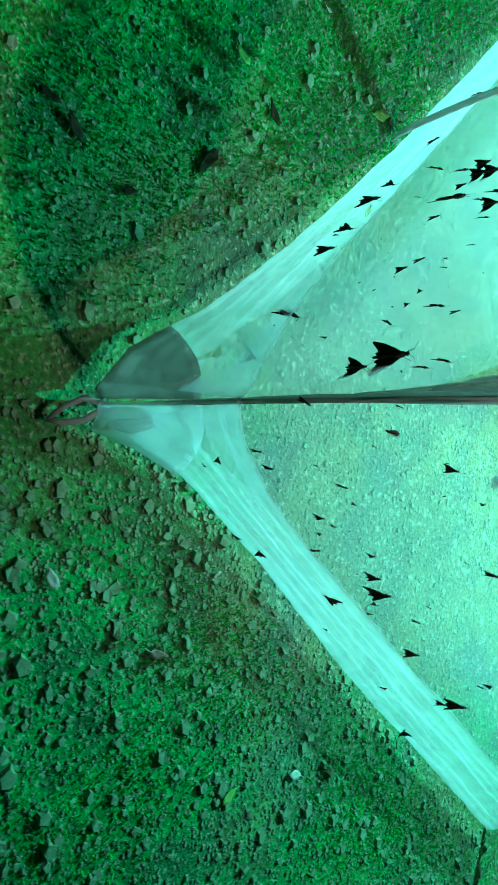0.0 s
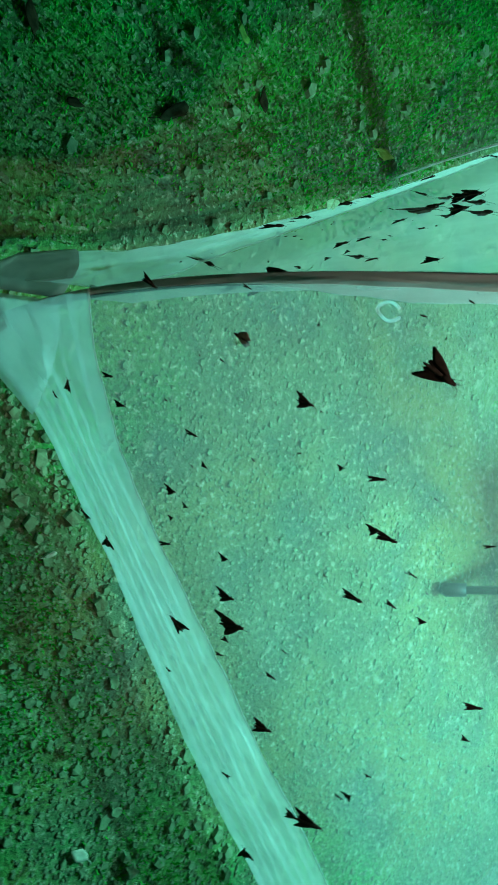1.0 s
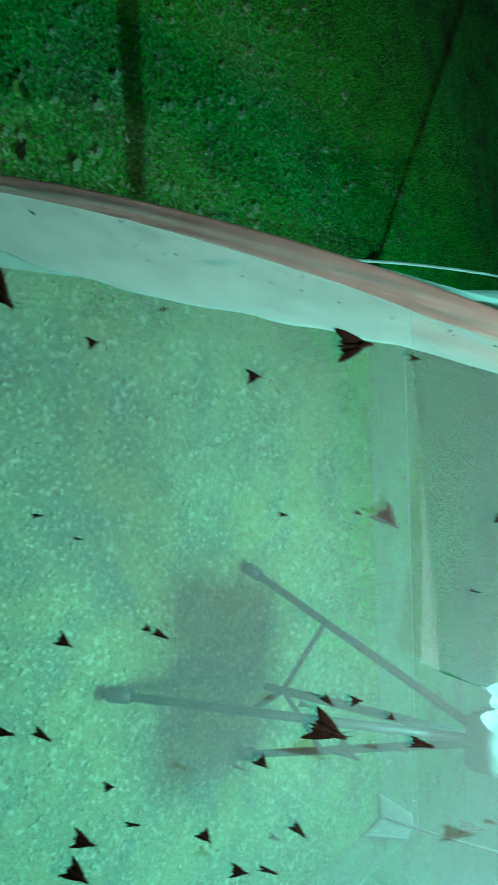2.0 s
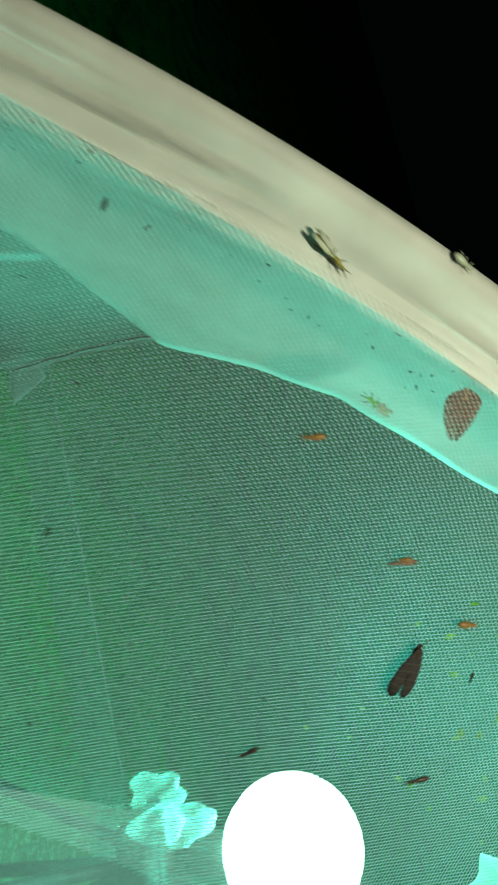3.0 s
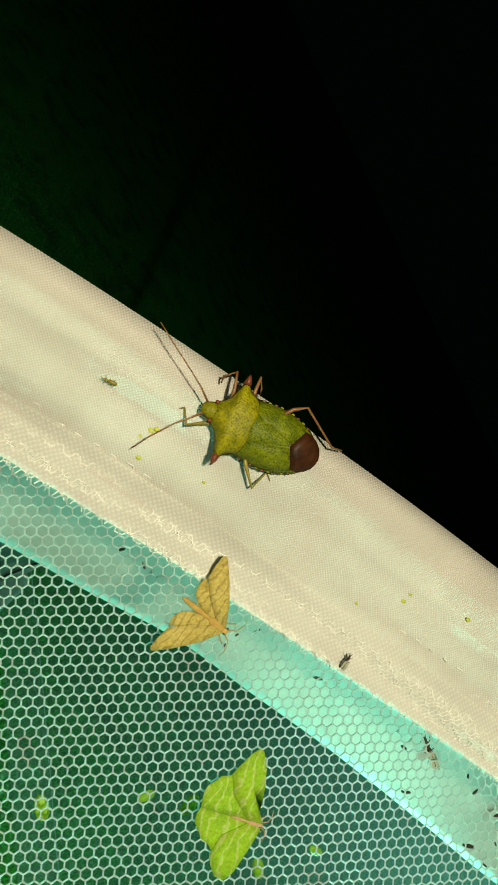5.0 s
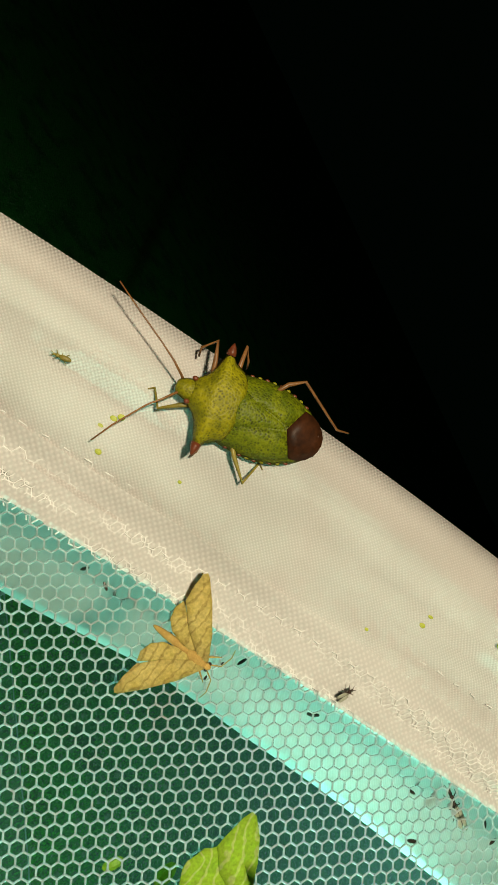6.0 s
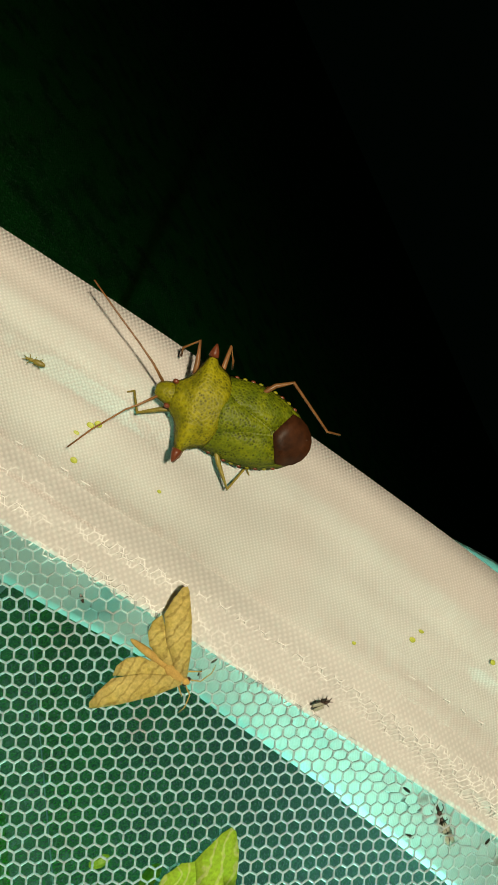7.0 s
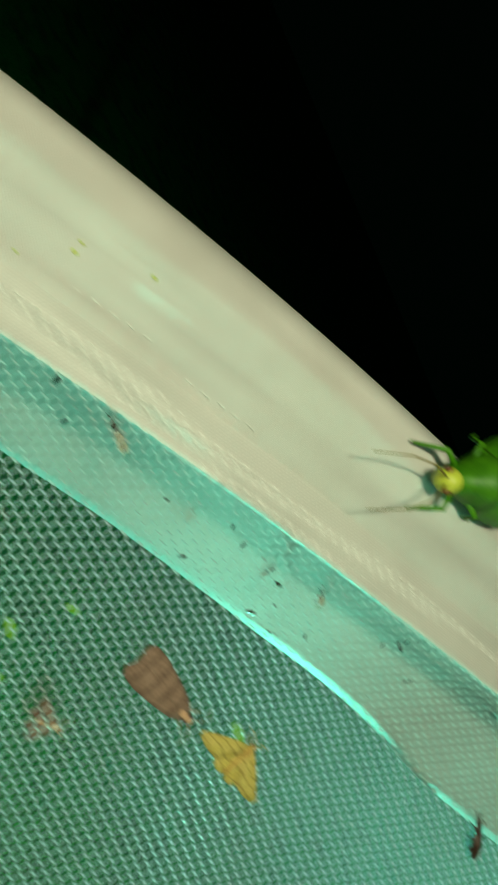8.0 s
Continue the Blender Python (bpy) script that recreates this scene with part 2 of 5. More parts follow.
def tube(bm, points, radii, sides=8, closed_ends=True):
    """A round bar along the points."""
    pts = [Vector(p) for p in points]
    rings = []
    up = Vector((0.21, 0.13, 0.97))
    for i, p in enumerate(pts):
        d = (pts[min(i + 1, len(pts) - 1)] - pts[max(i - 1, 0)]).normalized()
        side = d.cross(up)
        if side.length < 1e-3:
            side = d.cross(Vector((1, 0, 0)))
        side.normalize()
        other = side.cross(d)
        r = radii[i] if isinstance(radii, (list, tuple)) else radii
        rings.append([bm.verts.new(p + (side * math.cos(2 * math.pi * k / sides) + other * math.sin(2 * math.pi * k / sides)) * r) for k in range(sides)])
    for a, b in zip(rings, rings[1:]):
        for k in range(sides):
            bm.faces.new((a[k], a[(k + 1) % sides], b[(k + 1) % sides], b[k]))
    if closed_ends:
        bm.faces.new(rings[0][::-1])
        bm.faces.new(rings[-1])
    return bm


def blob(bm, centre, radii, rings=8, sides=12, squash=0.0):
    """An ellipsoid; squash flattens its underside."""
    c, (rx, ry, rz) = Vector(centre), radii
    rows = []
    for i in range(1, rings):
        th = math.pi * i / rings
        row = []
        for k in range(sides):
            ps = 2 * math.pi * k / sides
            z = math.sin(th) * math.sin(ps) * rz
            row.append(bm.verts.new(c + Vector((-math.cos(th) * rx, math.sin(th) * math.cos(ps) * ry, z * (1 - squash) if z < 0 else z))))
        rows.append(row)
    a, b = bm.verts.new(c + Vector((-rx, 0, 0))), bm.verts.new(c + Vector((rx, 0, 0)))
    for k in range(sides):
        bm.faces.new((a, rows[0][(k + 1) % sides], rows[0][k]))
        bm.faces.new((b, rows[-1][k], rows[-1][(k + 1) % sides]))
    for p, q in zip(rows, rows[1:]):
        for k in range(sides):
            bm.faces.new((p[k], p[(k + 1) % sides], q[(k + 1) % sides], q[k]))
    return bm


def leaf_sheet(bm, outline, lift, thick):
    """A thin closed sheet with the given outline (x, y); lift(x, y) bends it."""
    n = len(outline)
    cx, cy = sum(p[0] for p in outline) / n, sum(p[1] for p in outline) / n
    layers = []
    for dz in (0.0, thick):
        centre = bm.verts.new((cx, cy, lift(cx, cy) + dz))
        mid = [bm.verts.new(((p[0] + cx) / 2, (p[1] + cy) / 2, lift((p[0] + cx) / 2, (p[1] + cy) / 2) + dz)) for p in outline]
        rim = [bm.verts.new((p[0], p[1], lift(p[0], p[1]) + dz * 0.6)) for p in outline]
        layers.append((centre, mid, rim))
    for li, (c, mid, rim) in enumerate(layers):
        for k in range(n):
            j = (k + 1) % n
            tri, quad = (c, mid[k], mid[j]), (mid[k], rim[k], rim[j], mid[j])
            bm.faces.new(tri if li else tri[::-1])
            bm.faces.new(quad if li else quad[::-1])
    for k in range(n):
        j = (k + 1) % n
        bm.faces.new((layers[0][2][k], layers[0][2][j], layers[1][2][j], layers[1][2][k]))
    return bm


def mesh_of(name, verts, faces, material, parent=None, label="", uvs=None, smooth=True):
    me = bpy.data.meshes.new(name)
    me.from_pydata(verts, [], faces)
    if uvs is not None:
        layer = me.uv_layers.new(name="UVMap")
        idx = np.empty(len(me.loops), int)
        me.loops.foreach_get("vertex_index", idx)
        layer.data.foreach_set("uv", np.asarray(uvs, float)[idx].ravel())
    me.polygons.foreach_set("use_smooth", [smooth] * len(me.polygons))
    me.materials.append(material)
    me.update()
    ob = new(name, me)
    if parent:
        ob.parent = parent
    if label:
        tagged(ob, label)
    return ob

# ---- ground: one sheet to the horizon ----
def swell(x, y):
    return 0.012 * noise.noise(Vector((x * 1.7, y * 1.7, 0.3))) + 0.006 * noise.noise(Vector((x * 9, y * 9, 1.3))) + 0.003 * noise.noise(Vector((x * 31, y * 31, 2.3))) - 0.012


def build_ground():
    inner = np.arange(-2.6, 2.601, 0.02)
    outer = np.geomspace(2.7, 90.0, 26)
    line = np.concatenate([-outer[::-1], inner, outer])
    n = len(line)
    verts = [(x, y, swell(x, y)) for y in line for x in line]
    faces = [(j * n + i, j * n + i + 1, (j + 1) * n + i + 1, (j + 1) * n + i) for j in range(n - 1) for i in range(n - 1)]
    tagged(mesh_of("ground", verts, faces, GROUND), "mossy bare soil with gravel, lit green by the lamp", "ground", kind="structure")


build_ground()


# ---- tent ----
TENT = thing("mesh_tent", "white pop-up mesh tent with cream pole sleeves, lit from inside", "tent")
HEM_PHI = math.asin(0.115 / H)
W_PHI0, W_PHI1, W_DEEP = 0.72, 1.50, 0.26


LIFT_W = [0.0, 0.004, 0.008, 0.012, 0.0165, 0.0195, 0.023, 0.0268, 0.06]
LIFT_H = [0.0, 0.0007, 0.0016, 0.0019, 0.0006, 0.0, 0.0006, 0.0002, 0.0]


def profile_lift(w):
    """How far the sleeve's cloth stands out from the plane of its flap, w metres below the ridge."""
    return float(np.interp(w, LIFT_W, LIFT_H))


def creases(s, w):
    """Soft long folds of the slack cloth, s metres along the ridge and w below it."""
    a = 0.00125 * np.sin(2 * math.pi * (w / 0.0105 + s * 2.2 + 0.35 * np.sin(s * 23))) * (0.5 + 0.5 * np.sin(s * 31 + 1))
    b = 0.00070 * np.sin(2 * math.pi * (w / 0.0064 - s * 3.1 + 0.6 * np.sin(s * 17))) * (0.5 + 0.5 * np.sin(s * 47 + 2))
    c = 0.00026 * np.sin(2 * math.pi * (w / 0.0031 + s * 6.3 + 0.8 * np.sin(s * 29))) * (0.5 + 0.5 * np.sin(s * 71))
    return (a + b + c) * np.minimum(1.0, w / 0.007)


def flap(phi, side):
    """Directions down a flap of the sleeve and out of it."""
    _, t, d, n = net_frame(phi)
    if side < 0:
        d = (d * 0.575 - n * 0.818).normalized()
        n = t.cross(d)
        n = n if n.x < 0 else -n
    return d, n


def sleeve(name, point, flip, near_w, far, label):
    """A cloth sleeve wrapped over a pole, with a flap down each of the two panels."""
    verts, faces, uvs = [], [], []
    near = [1.0, 0.95, 0.88, 0.8, 0.72, 0.64, 0.56, 0.48, 0.4, 0.32, 0.24, 0.16, 0.09]
    down = [0.06, 0.17, 0.3, 0.5, 0.7, 0.86, 0.95, 1.0]
    steps = 640
    m = len(near) + 1 + len(down)
    for i in range(steps + 1):
        phi = 0.03 + (math.pi - 0.06) * i / steps
        c = ridge(phi)
        t = tangent(phi)
        s = arc(phi)
        up = Vector((0, -t.z, t.y))
        row = []
        q = min(phi, math.pi - phi)
        wide = float(np.interp(q, [0.0, 0.3, 0.55, 0.8, 1.0, 1.2, 1.57], [0.17, 0.22, 0.42, 0.62, 0.95, 1.05, 1.05])) * float(np.interp(q, [1.5, 1.565], [1.0, 0.2])) * near_w
        wide = max(wide, 0.5 * near_w * min(1.0, (1.6 - q) / 0.2)) if near_w > 0.03 else wide
        deep = float(np.interp(q, far[0], far[1])) * (1 + 0.05 * noise.noise(Vector((s * 22, 0.5, 7.7))))
        for w, side in [(w * wide, 1) for w in near] + [(0, 0)] + [(w * deep, -1) for w in down]:
            if side == 0:
                p = c + up * 0.0003
            else:
                d, n = flap(q, side)
                if phi > math.pi / 2:
                    d, n = Vector((d.x, -d.y, d.z)), Vector((n.x, -n.y, n.z))
                ripple = 0.0008 * noise.noise(Vector((s * 30 + side * 7, w * 90, 4.1))) * min(1, w / 0.008) + 0.0016 * noise.noise(Vector((s * 11, w * 40, 2.2))) * min(1, w / 0.02) if side < 0 else float(creases(s, w))
                p = c + d * w + n * (profile_lift(w) + ripple)
            row.append((p, up, (s, side * w)))
        for depth in (0.0, -0.0007):
            for p, u, q in (row if depth == 0 else row[::-1]):
                verts.append(flip(p + u * depth))
                uvs.append(q)
    ring = 2 * m
    for i in range(steps):
        for k in range(ring):
            a, b = i * ring + k, i * ring + (k + 1) % ring
            faces.append((a, b, b + ring, a + ring))
    return mesh_of(name, verts, faces, CLOTH, TENT, label, uvs)


def binding():
    """The white tape that binds the net to the sleeve's near flap."""
    verts, faces, uvs = [], [], []
    cols = 420
    for i in range(cols + 1):
        phi = 0.55 + (1.54 - 0.55) * i / cols
        t, s, c = tangent(phi), arc(phi), ridge(phi)
        d, n = flap(phi, 1)
        wide = float(np.interp(phi, [0.55, 0.8, 1.0, 1.2], [0.42, 0.62, 0.95, 1.05])) * 0.0268
        for j in range(6):
            w = wide * (0.72 + 0.29 * j / 5 + (0.02 * noise.noise(Vector((s * 40, 1.0, 3.0))) if j == 0 else 0))
            ripple = float(creases(s, w))
            verts.append(c + d * w + n * (profile_lift(w) + ripple + 0.0003))
            uvs.append((s, w))
    for i in range(cols):
        for j in range(5):
            a = i * 6 + j
            faces.append((a, a + 6, a + 7, a + 1))
    mesh_of("binding_tape", verts, faces, TAPE, TENT, "white tape binding the net to the sleeve", uvs)


binding()


def turn_base(p):
    """From the first arch to the one that crosses it."""
    q = Vector((-(p.y - YC), p.x + YC, p.z))
    if q.x > 0:
        f = q.x / A
        return Vector((q.x * FOOT.x / A, q.y + (FOOT.y - YC) * f, q.z))
    f = -q.x / A
    return Vector((q.x * -FOOT_WEST.x / A, q.y + (FOOT_WEST.y - YC) * f ** 1.6, q.z))


FAR_MAIN = ([0.0, 0.2, 0.3, 0.38, 0.44, 0.53, 0.63, 0.71, 0.85, 0.93, 1.02, 1.06, 1.10, 1.15, 1.20, 1.27, 1.32, 1.41, 1.5, 1.565],
            [0.004, 0.006, 0.015, 0.055, 0.11, 0.148, 0.160, 0.155, 0.125, 0.14, 0.172, 0.134, 0.107, 0.096, 0.087, 0.081, 0.074, 0.064, 0.055, 0.008])
FAR_CROSS = ([0.0, 0.2, 0.4, 0.6, 1.5, 1.565], [0.002, 0.004, 0.016, 0.022, 0.022, 0.002])
sleeve("pole_sleeve", ridge, lambda p: p, 0.0268, FAR_MAIN, "cream taffeta sleeve over the bent pole")
sleeve("pole_sleeve", ridge, turn_base, 0.036, FAR_CROSS, "cream taffeta sleeve over the bent pole")


def core(phi):
    """The middle of the pole, just under the crest of its sleeve."""
    q = min(phi, math.pi - phi)
    d, n = flap(max(q, 0.02), 1)
    p = ridge(max(q, 0.02)) + (d * 0.887 - n * 0.46) * 0.009
    return p if phi <= math.pi / 2 else Vector((p.x, 2 * YC - p.y, p.z))


def poles():
    for f in (lambda p: p, turn_base):
        bm = bmesh.new()
        tube(bm, [f(core(math.pi * (0.002 + 0.996 * i / 120))) for i in range(121)], 0.0028, 8)
        part("pole", bm, STEEL, TENT, "bent fibreglass pole")


poles()


def panel_point(k, phi, v):
    """Panel k of four: phi gives the height, v the share of the way from one pole to the next."""
    a, b = ridge(phi), arch(phi)
    if k > 1:
        a = Vector((0, 2 * YC - a.y, a.z))
    if k in (1, 3):
        b = arch(math.pi - phi)
    return a + (b - a) * v


NET_TREE = {}


def slack(k, phi, v):
    """How far panel 1 hangs inwards between its poles."""
    if k != 1:
        return 0.0
    return 0.045 * float(np.interp(phi, [0.1, 0.16, 0.42, 0.66], [0.45, 1, 1, 0])) * float(np.interp(v, [0, 0.02, 0.10, 0.3, 0.6, 1], [0, 0.55, 0.9, 1, 0.8, 0]))


def net_panels():
    for k in range(4):
        verts, faces = [], []
        low = np.linspace(HEM_PHI, W_PHI0, 30)
        mid = np.linspace(W_PHI0, W_PHI1, 50)
        phis = np.concatenate([low, mid[1:], np.linspace(W_PHI1, 1.565, 8)[1:]])
        for phi in phis:
            chord = (arch(phi) - ridge(phi)).length
            v0 = min(W_DEEP, chord * 0.5)
            t = tangent(phi)
            cg = t.dot(ACROSS)
            for j in range(27):
                v = v0 * j / 6 if j < 7 else v0 + (chord - v0) * (j - 6) / 20
                p = panel_point(k, phi, v / chord)
                w = min(v, chord - v) * math.sqrt(1 - cg * cg)
                d = (ACROSS - t * cg).normalized()
                n = t.cross(d)
                n = -n if n.z < 0 else n
                if k in (1, 3):
                    n.x = -n.x
                if k in (2, 3):
                    n.y = -n.y
                verts.append(p - n * float(hollow(phi, w)) * (1.0 if k == 0 else 0.2) * min(1.0, (phi - HEM_PHI) / 0.05) - n * slack(k, phi, v / chord))
        for i in range(len(phis) - 1):
            for j in range(26):
                if k == 0 and W_PHI0 - 1e-6 <= phis[i] < W_PHI1 - 1e-6 and j < 6:
                    continue
                a = i * 27 + j
                faces.append((a, a + 1, a + 28, a + 27))
        whole = [(i * 27 + j, i * 27 + j + 1, i * 27 + j + 28, i * 27 + j + 27) for i in range(len(phis) - 1) for j in range(26)]
        NET_TREE[k] = BVHTree.FromPolygons(verts, whole)
        mesh_of("net_panel", verts, faces, (NET, DENSENET, FARNET, FARNET)[k], TENT, "fine white mosquito netting")


net_panels()


def weave(pitch=0.00172, radius=0.00015, lean=31.0):
    """The hexagonal cells of the net beside the ridge, as real threads."""
    a = math.radians(lean)
    ex, ey = np.array([math.cos(a), -math.sin(a)]), np.array([math.sin(a), math.cos(a)])
    s0, s1 = arc(W_PHI0), arc(W_PHI1)
    rad = pitch / math.sqrt(3)
    half = 520
    col, row = np.meshgrid(np.arange(-half, half), np.arange(-half, half))
    col, row = col.ravel(), row.ravel()
    cx, cy = (col + 0.5 * (row % 2)) * pitch, row * pitch * math.sqrt(3) / 2
    centre = np.outer(cx, ex) + np.outer(cy, ey) + np.array([(s0 + s1) / 2, 0.09])
    q = np.interp(centre[:, 0], ARC_LEN, ARC_PHI)
    tan_y, tan_z = A * np.sin(q), H * np.cos(q)
    size = np.hypot(tan_y, tan_z)
    cg = tan_y / size / math.sqrt(2)
    v = centre[:, 1] * np.cos(pull(q)) / np.sqrt(1 - cg**2)
    foot = centre[:, 0] - v * cg
    keep = (centre[:, 1] > 0.0188 + 0.0012 * np.sin(centre[:, 0] * 61)) & (v < W_DEEP) & (foot > s0 + 0.035 * v) & (foot < s1) & (v < np.cos(np.interp(foot, ARC_LEN, ARC_PHI)) * (FOOT - Vector((0, -1, 0))).length * 0.5)
    centre = centre[keep]
    jig = np.random.RandomState(3).normal(0, pitch * 0.02, centre.shape)
    corners = [(0, rad), (pitch / 2, rad / 2), (pitch / 2, -rad / 2), (0, -rad)]
    pts = [centre + x * ex + y * ey + jig * 0 for x, y in corners]
    ends = np.concatenate([np.stack([pts[0], pts[1]], 1), np.stack([pts[1], pts[2]], 1), np.stack([pts[2], pts[3]], 1)])

    def lay(sw, h):
        s, w = sw[:, 0], sw[:, 1]
        q = np.interp(s, ARC_LEN, ARC_PHI)
        lean_in = pull(q)
        t = np.stack([0 * q, A * np.sin(q), H * np.cos(q)], 1)
        t /= np.linalg.norm(t, axis=1)[:, None]
        ac = np.array(ACROSS)
        cg = t @ ac
        flat = w * np.cos(lean_in)
        v = flat / np.sqrt(1 - cg**2)
        f = np.interp(s - v * cg, ARC_LEN, ARC_PHI)
        base = np.stack([0 * f, YC - A * np.cos(f), H * np.sin(f)], 1) + v[:, None] * ac
        d = ac - t * cg[:, None]
        d /= np.linalg.norm(d, axis=1)[:, None]
        n = np.cross(t, d)
        n *= np.sign(n[:, 2:3])
        base = base - n * hollow(q, flat)[:, None]
        out = n * np.cos(lean_in)[:, None] + d * np.sin(lean_in)[:, None]
        lift = np.interp(w, LIFT_W, LIFT_H)
        lift = lift + np.where(w < 0.031, 0.00045 + creases(s, w), 0.0) + 0.0012 * np.sin(s * 38 + w * 20) * np.clip((w - 0.03) / 0.02, 0, 1)
        return base + out * (lift + h)[:, None]

    along = ends[:, 1] - ends[:, 0]
    along /= np.linalg.norm(along, axis=1)[:, None]
    side = np.stack([-along[:, 1], along[:, 0]], 1)
    def build(name, ends, side, material, label, radius=radius, sink=0.0, shift=(0.0, 0.0)):
        rings = []
        for e in (0, 1):
            for dx, dh in ((-1.0, -0.5), (1.0, -0.5), (0.0, 1.0)):
                rings.append(lay(ends[:, e] + np.array(shift) + side * radius * dx, radius * dh - sink - np.where(sink > 0, np.clip((0.0230 - ends[:, e, 1]) / 0.0030, 0, 1) * 0.0006, 0.0)))
        verts = np.stack(rings, 1).reshape(-1, 3)
        base = np.arange(len(ends))[:, None] * 6
        quads = np.concatenate([base + np.array(f) for f in ((0, 1, 4, 3), (1, 2, 5, 4), (2, 0, 3, 5))])
        me = bpy.data.meshes.new(name)
        me.vertices.add(len(verts))
        me.vertices.foreach_set("co", verts.ravel())
        me.loops.add(quads.size)
        me.loops.foreach_set("vertex_index", quads.ravel())
        me.polygons.add(len(quads))
        me.polygons.foreach_set("loop_start", np.arange(len(quads)) * 4)
        me.update(calc_edges=True)
        me.materials.append(material)
        ob = new(name, me)
        ob.parent = TENT
        tagged(ob, label, kind="stuff")

    # same netting; cells over the tape get the brightened copy of its thread
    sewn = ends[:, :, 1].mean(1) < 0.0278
    build("net_weave", ends[~sewn], side[~sewn], STRAND, "white hexagonal knitted netting")
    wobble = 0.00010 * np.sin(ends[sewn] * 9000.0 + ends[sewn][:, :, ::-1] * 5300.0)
    build("net_edge", ends[sewn] + wobble, side[sewn], LITTHREAD, "edge of the netting sewn onto white tape", 0.00013, 0.00009)
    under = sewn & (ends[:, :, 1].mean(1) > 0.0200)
    build("net_edge", ends[under] + wobble[under[sewn]] * -1.4, side[under], LITTHREAD, "second fold of the netting sewn onto white tape", 0.00012, 0.00011, (pitch * 0.45, pitch * 0.3))


weave()


FLARE = {0: ([0.0, 0.05, 0.1, 0.25, 0.5, 1.0], [0.034, 0.032, 0.020, 0.020, 0.044, 0.056]),
         1: ([0.0, 0.06, 0.12, 0.25, 0.45, 0.8, 1.0], [0.034, 0.044, 0.022, 0.0, -0.014, -0.010, 0.0])}
OUTWARD = [Vector((1, -1, 0)).normalized(), Vector((-1, -1, 0)).normalized(), Vector((1, 1, 0)).normalized(), Vector((-1, 1, 0)).normalized()]


def hem_point(k, u, f, lift=0.0):
    """A point of the hem: u along the panel, f from the ground to the seam; at the near corner the hem runs up into a gusset."""
    rise = 0.115 + (float(np.interp(u, [0.0, 0.05, 0.13, 0.24], [0.10, 0.058, 0.02, 0.0])) if k < 2 else 0.0)
    p = panel_point(k, math.asin(rise / H) * f + 0.001, u)
    spread = float(np.interp(u, *FLARE[k])) if k in FLARE else 0.010
    fold = 0.003 * noise.noise(Vector((u * 9 + k * 5, f * 5, 0.7))) + 0.0016 * noise.noise(Vector((u * 40 + k, f * 3, 3.7)))
    return p + OUTWARD[k] * (spread * (1 - f) + fold + 0.002 + lift - slack(k, HEM_PHI, u) * f) + Vector((0, 0, 0.004 * (1 - f)))


def hems():
    for k in range(4):
        verts, faces, uvs = [], [], []
        cols, rows = 120, 9
        cloth = HEMCLOTH if k < 2 else FARHEM
        for i in range(cols + 1):
            for j in range(rows + 1):
                u, f = i / cols, j / rows
                verts.append(hem_point(k, u, f))
                uvs.append((u * A * 1.414, f * 0.085))
        for i in range(cols):
            for j in range(rows):
                a = i * (rows + 1) + j
                faces.append((a, a + rows + 1, a + rows + 2, a + 1))
        mesh_of("ground_hem", verts, faces, cloth, TENT, "wide white cloth hem along the ground", uvs)
        for f, half in ((0.12, 0.04), (0.30, 0.025), (0.44, 0.018), (0.58, 0.03), (0.72, 0.018), (0.86, 0.025)) if k < 2 else ():
            tv, tf, tu = [], [], []
            for i in range(cols + 1):
                u = i / cols
                wob = 0.05 * noise.noise(Vector((u * 5 + k * 3, f * 9, 6.0))) + 0.02 * noise.noise(Vector((u * 21 + k * 3, f * 9, 2.0)))
                for e in (-half, half):
                    tv.append(hem_point(k, u, f + wob + e, 0.0016))
                    tu.append((u, (f + wob + e) * 0.085))
            for i in range(cols):
                tf.append((2 * i, 2 * i + 1, 2 * i + 3, 2 * i + 2))
            mesh_of("hem_fold", tv, tf, HEMCLOTH, TENT, "pressed fold running along the hem", tu)
        bm = bmesh.new()
        tube(bm, [hem_point(k, i / 60, 1.0) for i in range(61)], 0.0014, 6)
        part("hem_seam", bm, HEMCLOTH, TENT, "thin rolled seam at the top of the hem")


hems()


def corner_patches():
    for f in (lambda p: Vector((-p.x, 2 * YC - p.y, p.z)), lambda p: turn_base(Vector((-p.x, 2 * YC - p.y, p.z)))):
        bm = bmesh.new()
        grid = []
        for i in range(9):
            phi = 0.004 + 0.085 * i / 8
            row = []
            for j in range(-6, 7):
                q = panel_point(0 if j >= 0 else 1, phi, abs(j) / 6 * 0.06 * (1 - 0.45 * i / 8))
                row.append(bm.verts.new(f(q + Vector((0, -0.006, 0.002)))))
            grid.append(row)
        for a, b in zip(grid, grid[1:]):
            for k in range(12):
                bm.faces.new((a[k], a[k + 1], b[k + 1], b[k]))
        ob = part("corner_patch", bm, PATCH, TENT, "grey-brown reinforced corner cloth")
        mod = ob.modifiers.new("thick", "SOLIDIFY")
        mod.thickness = 0.002


corner_patches()


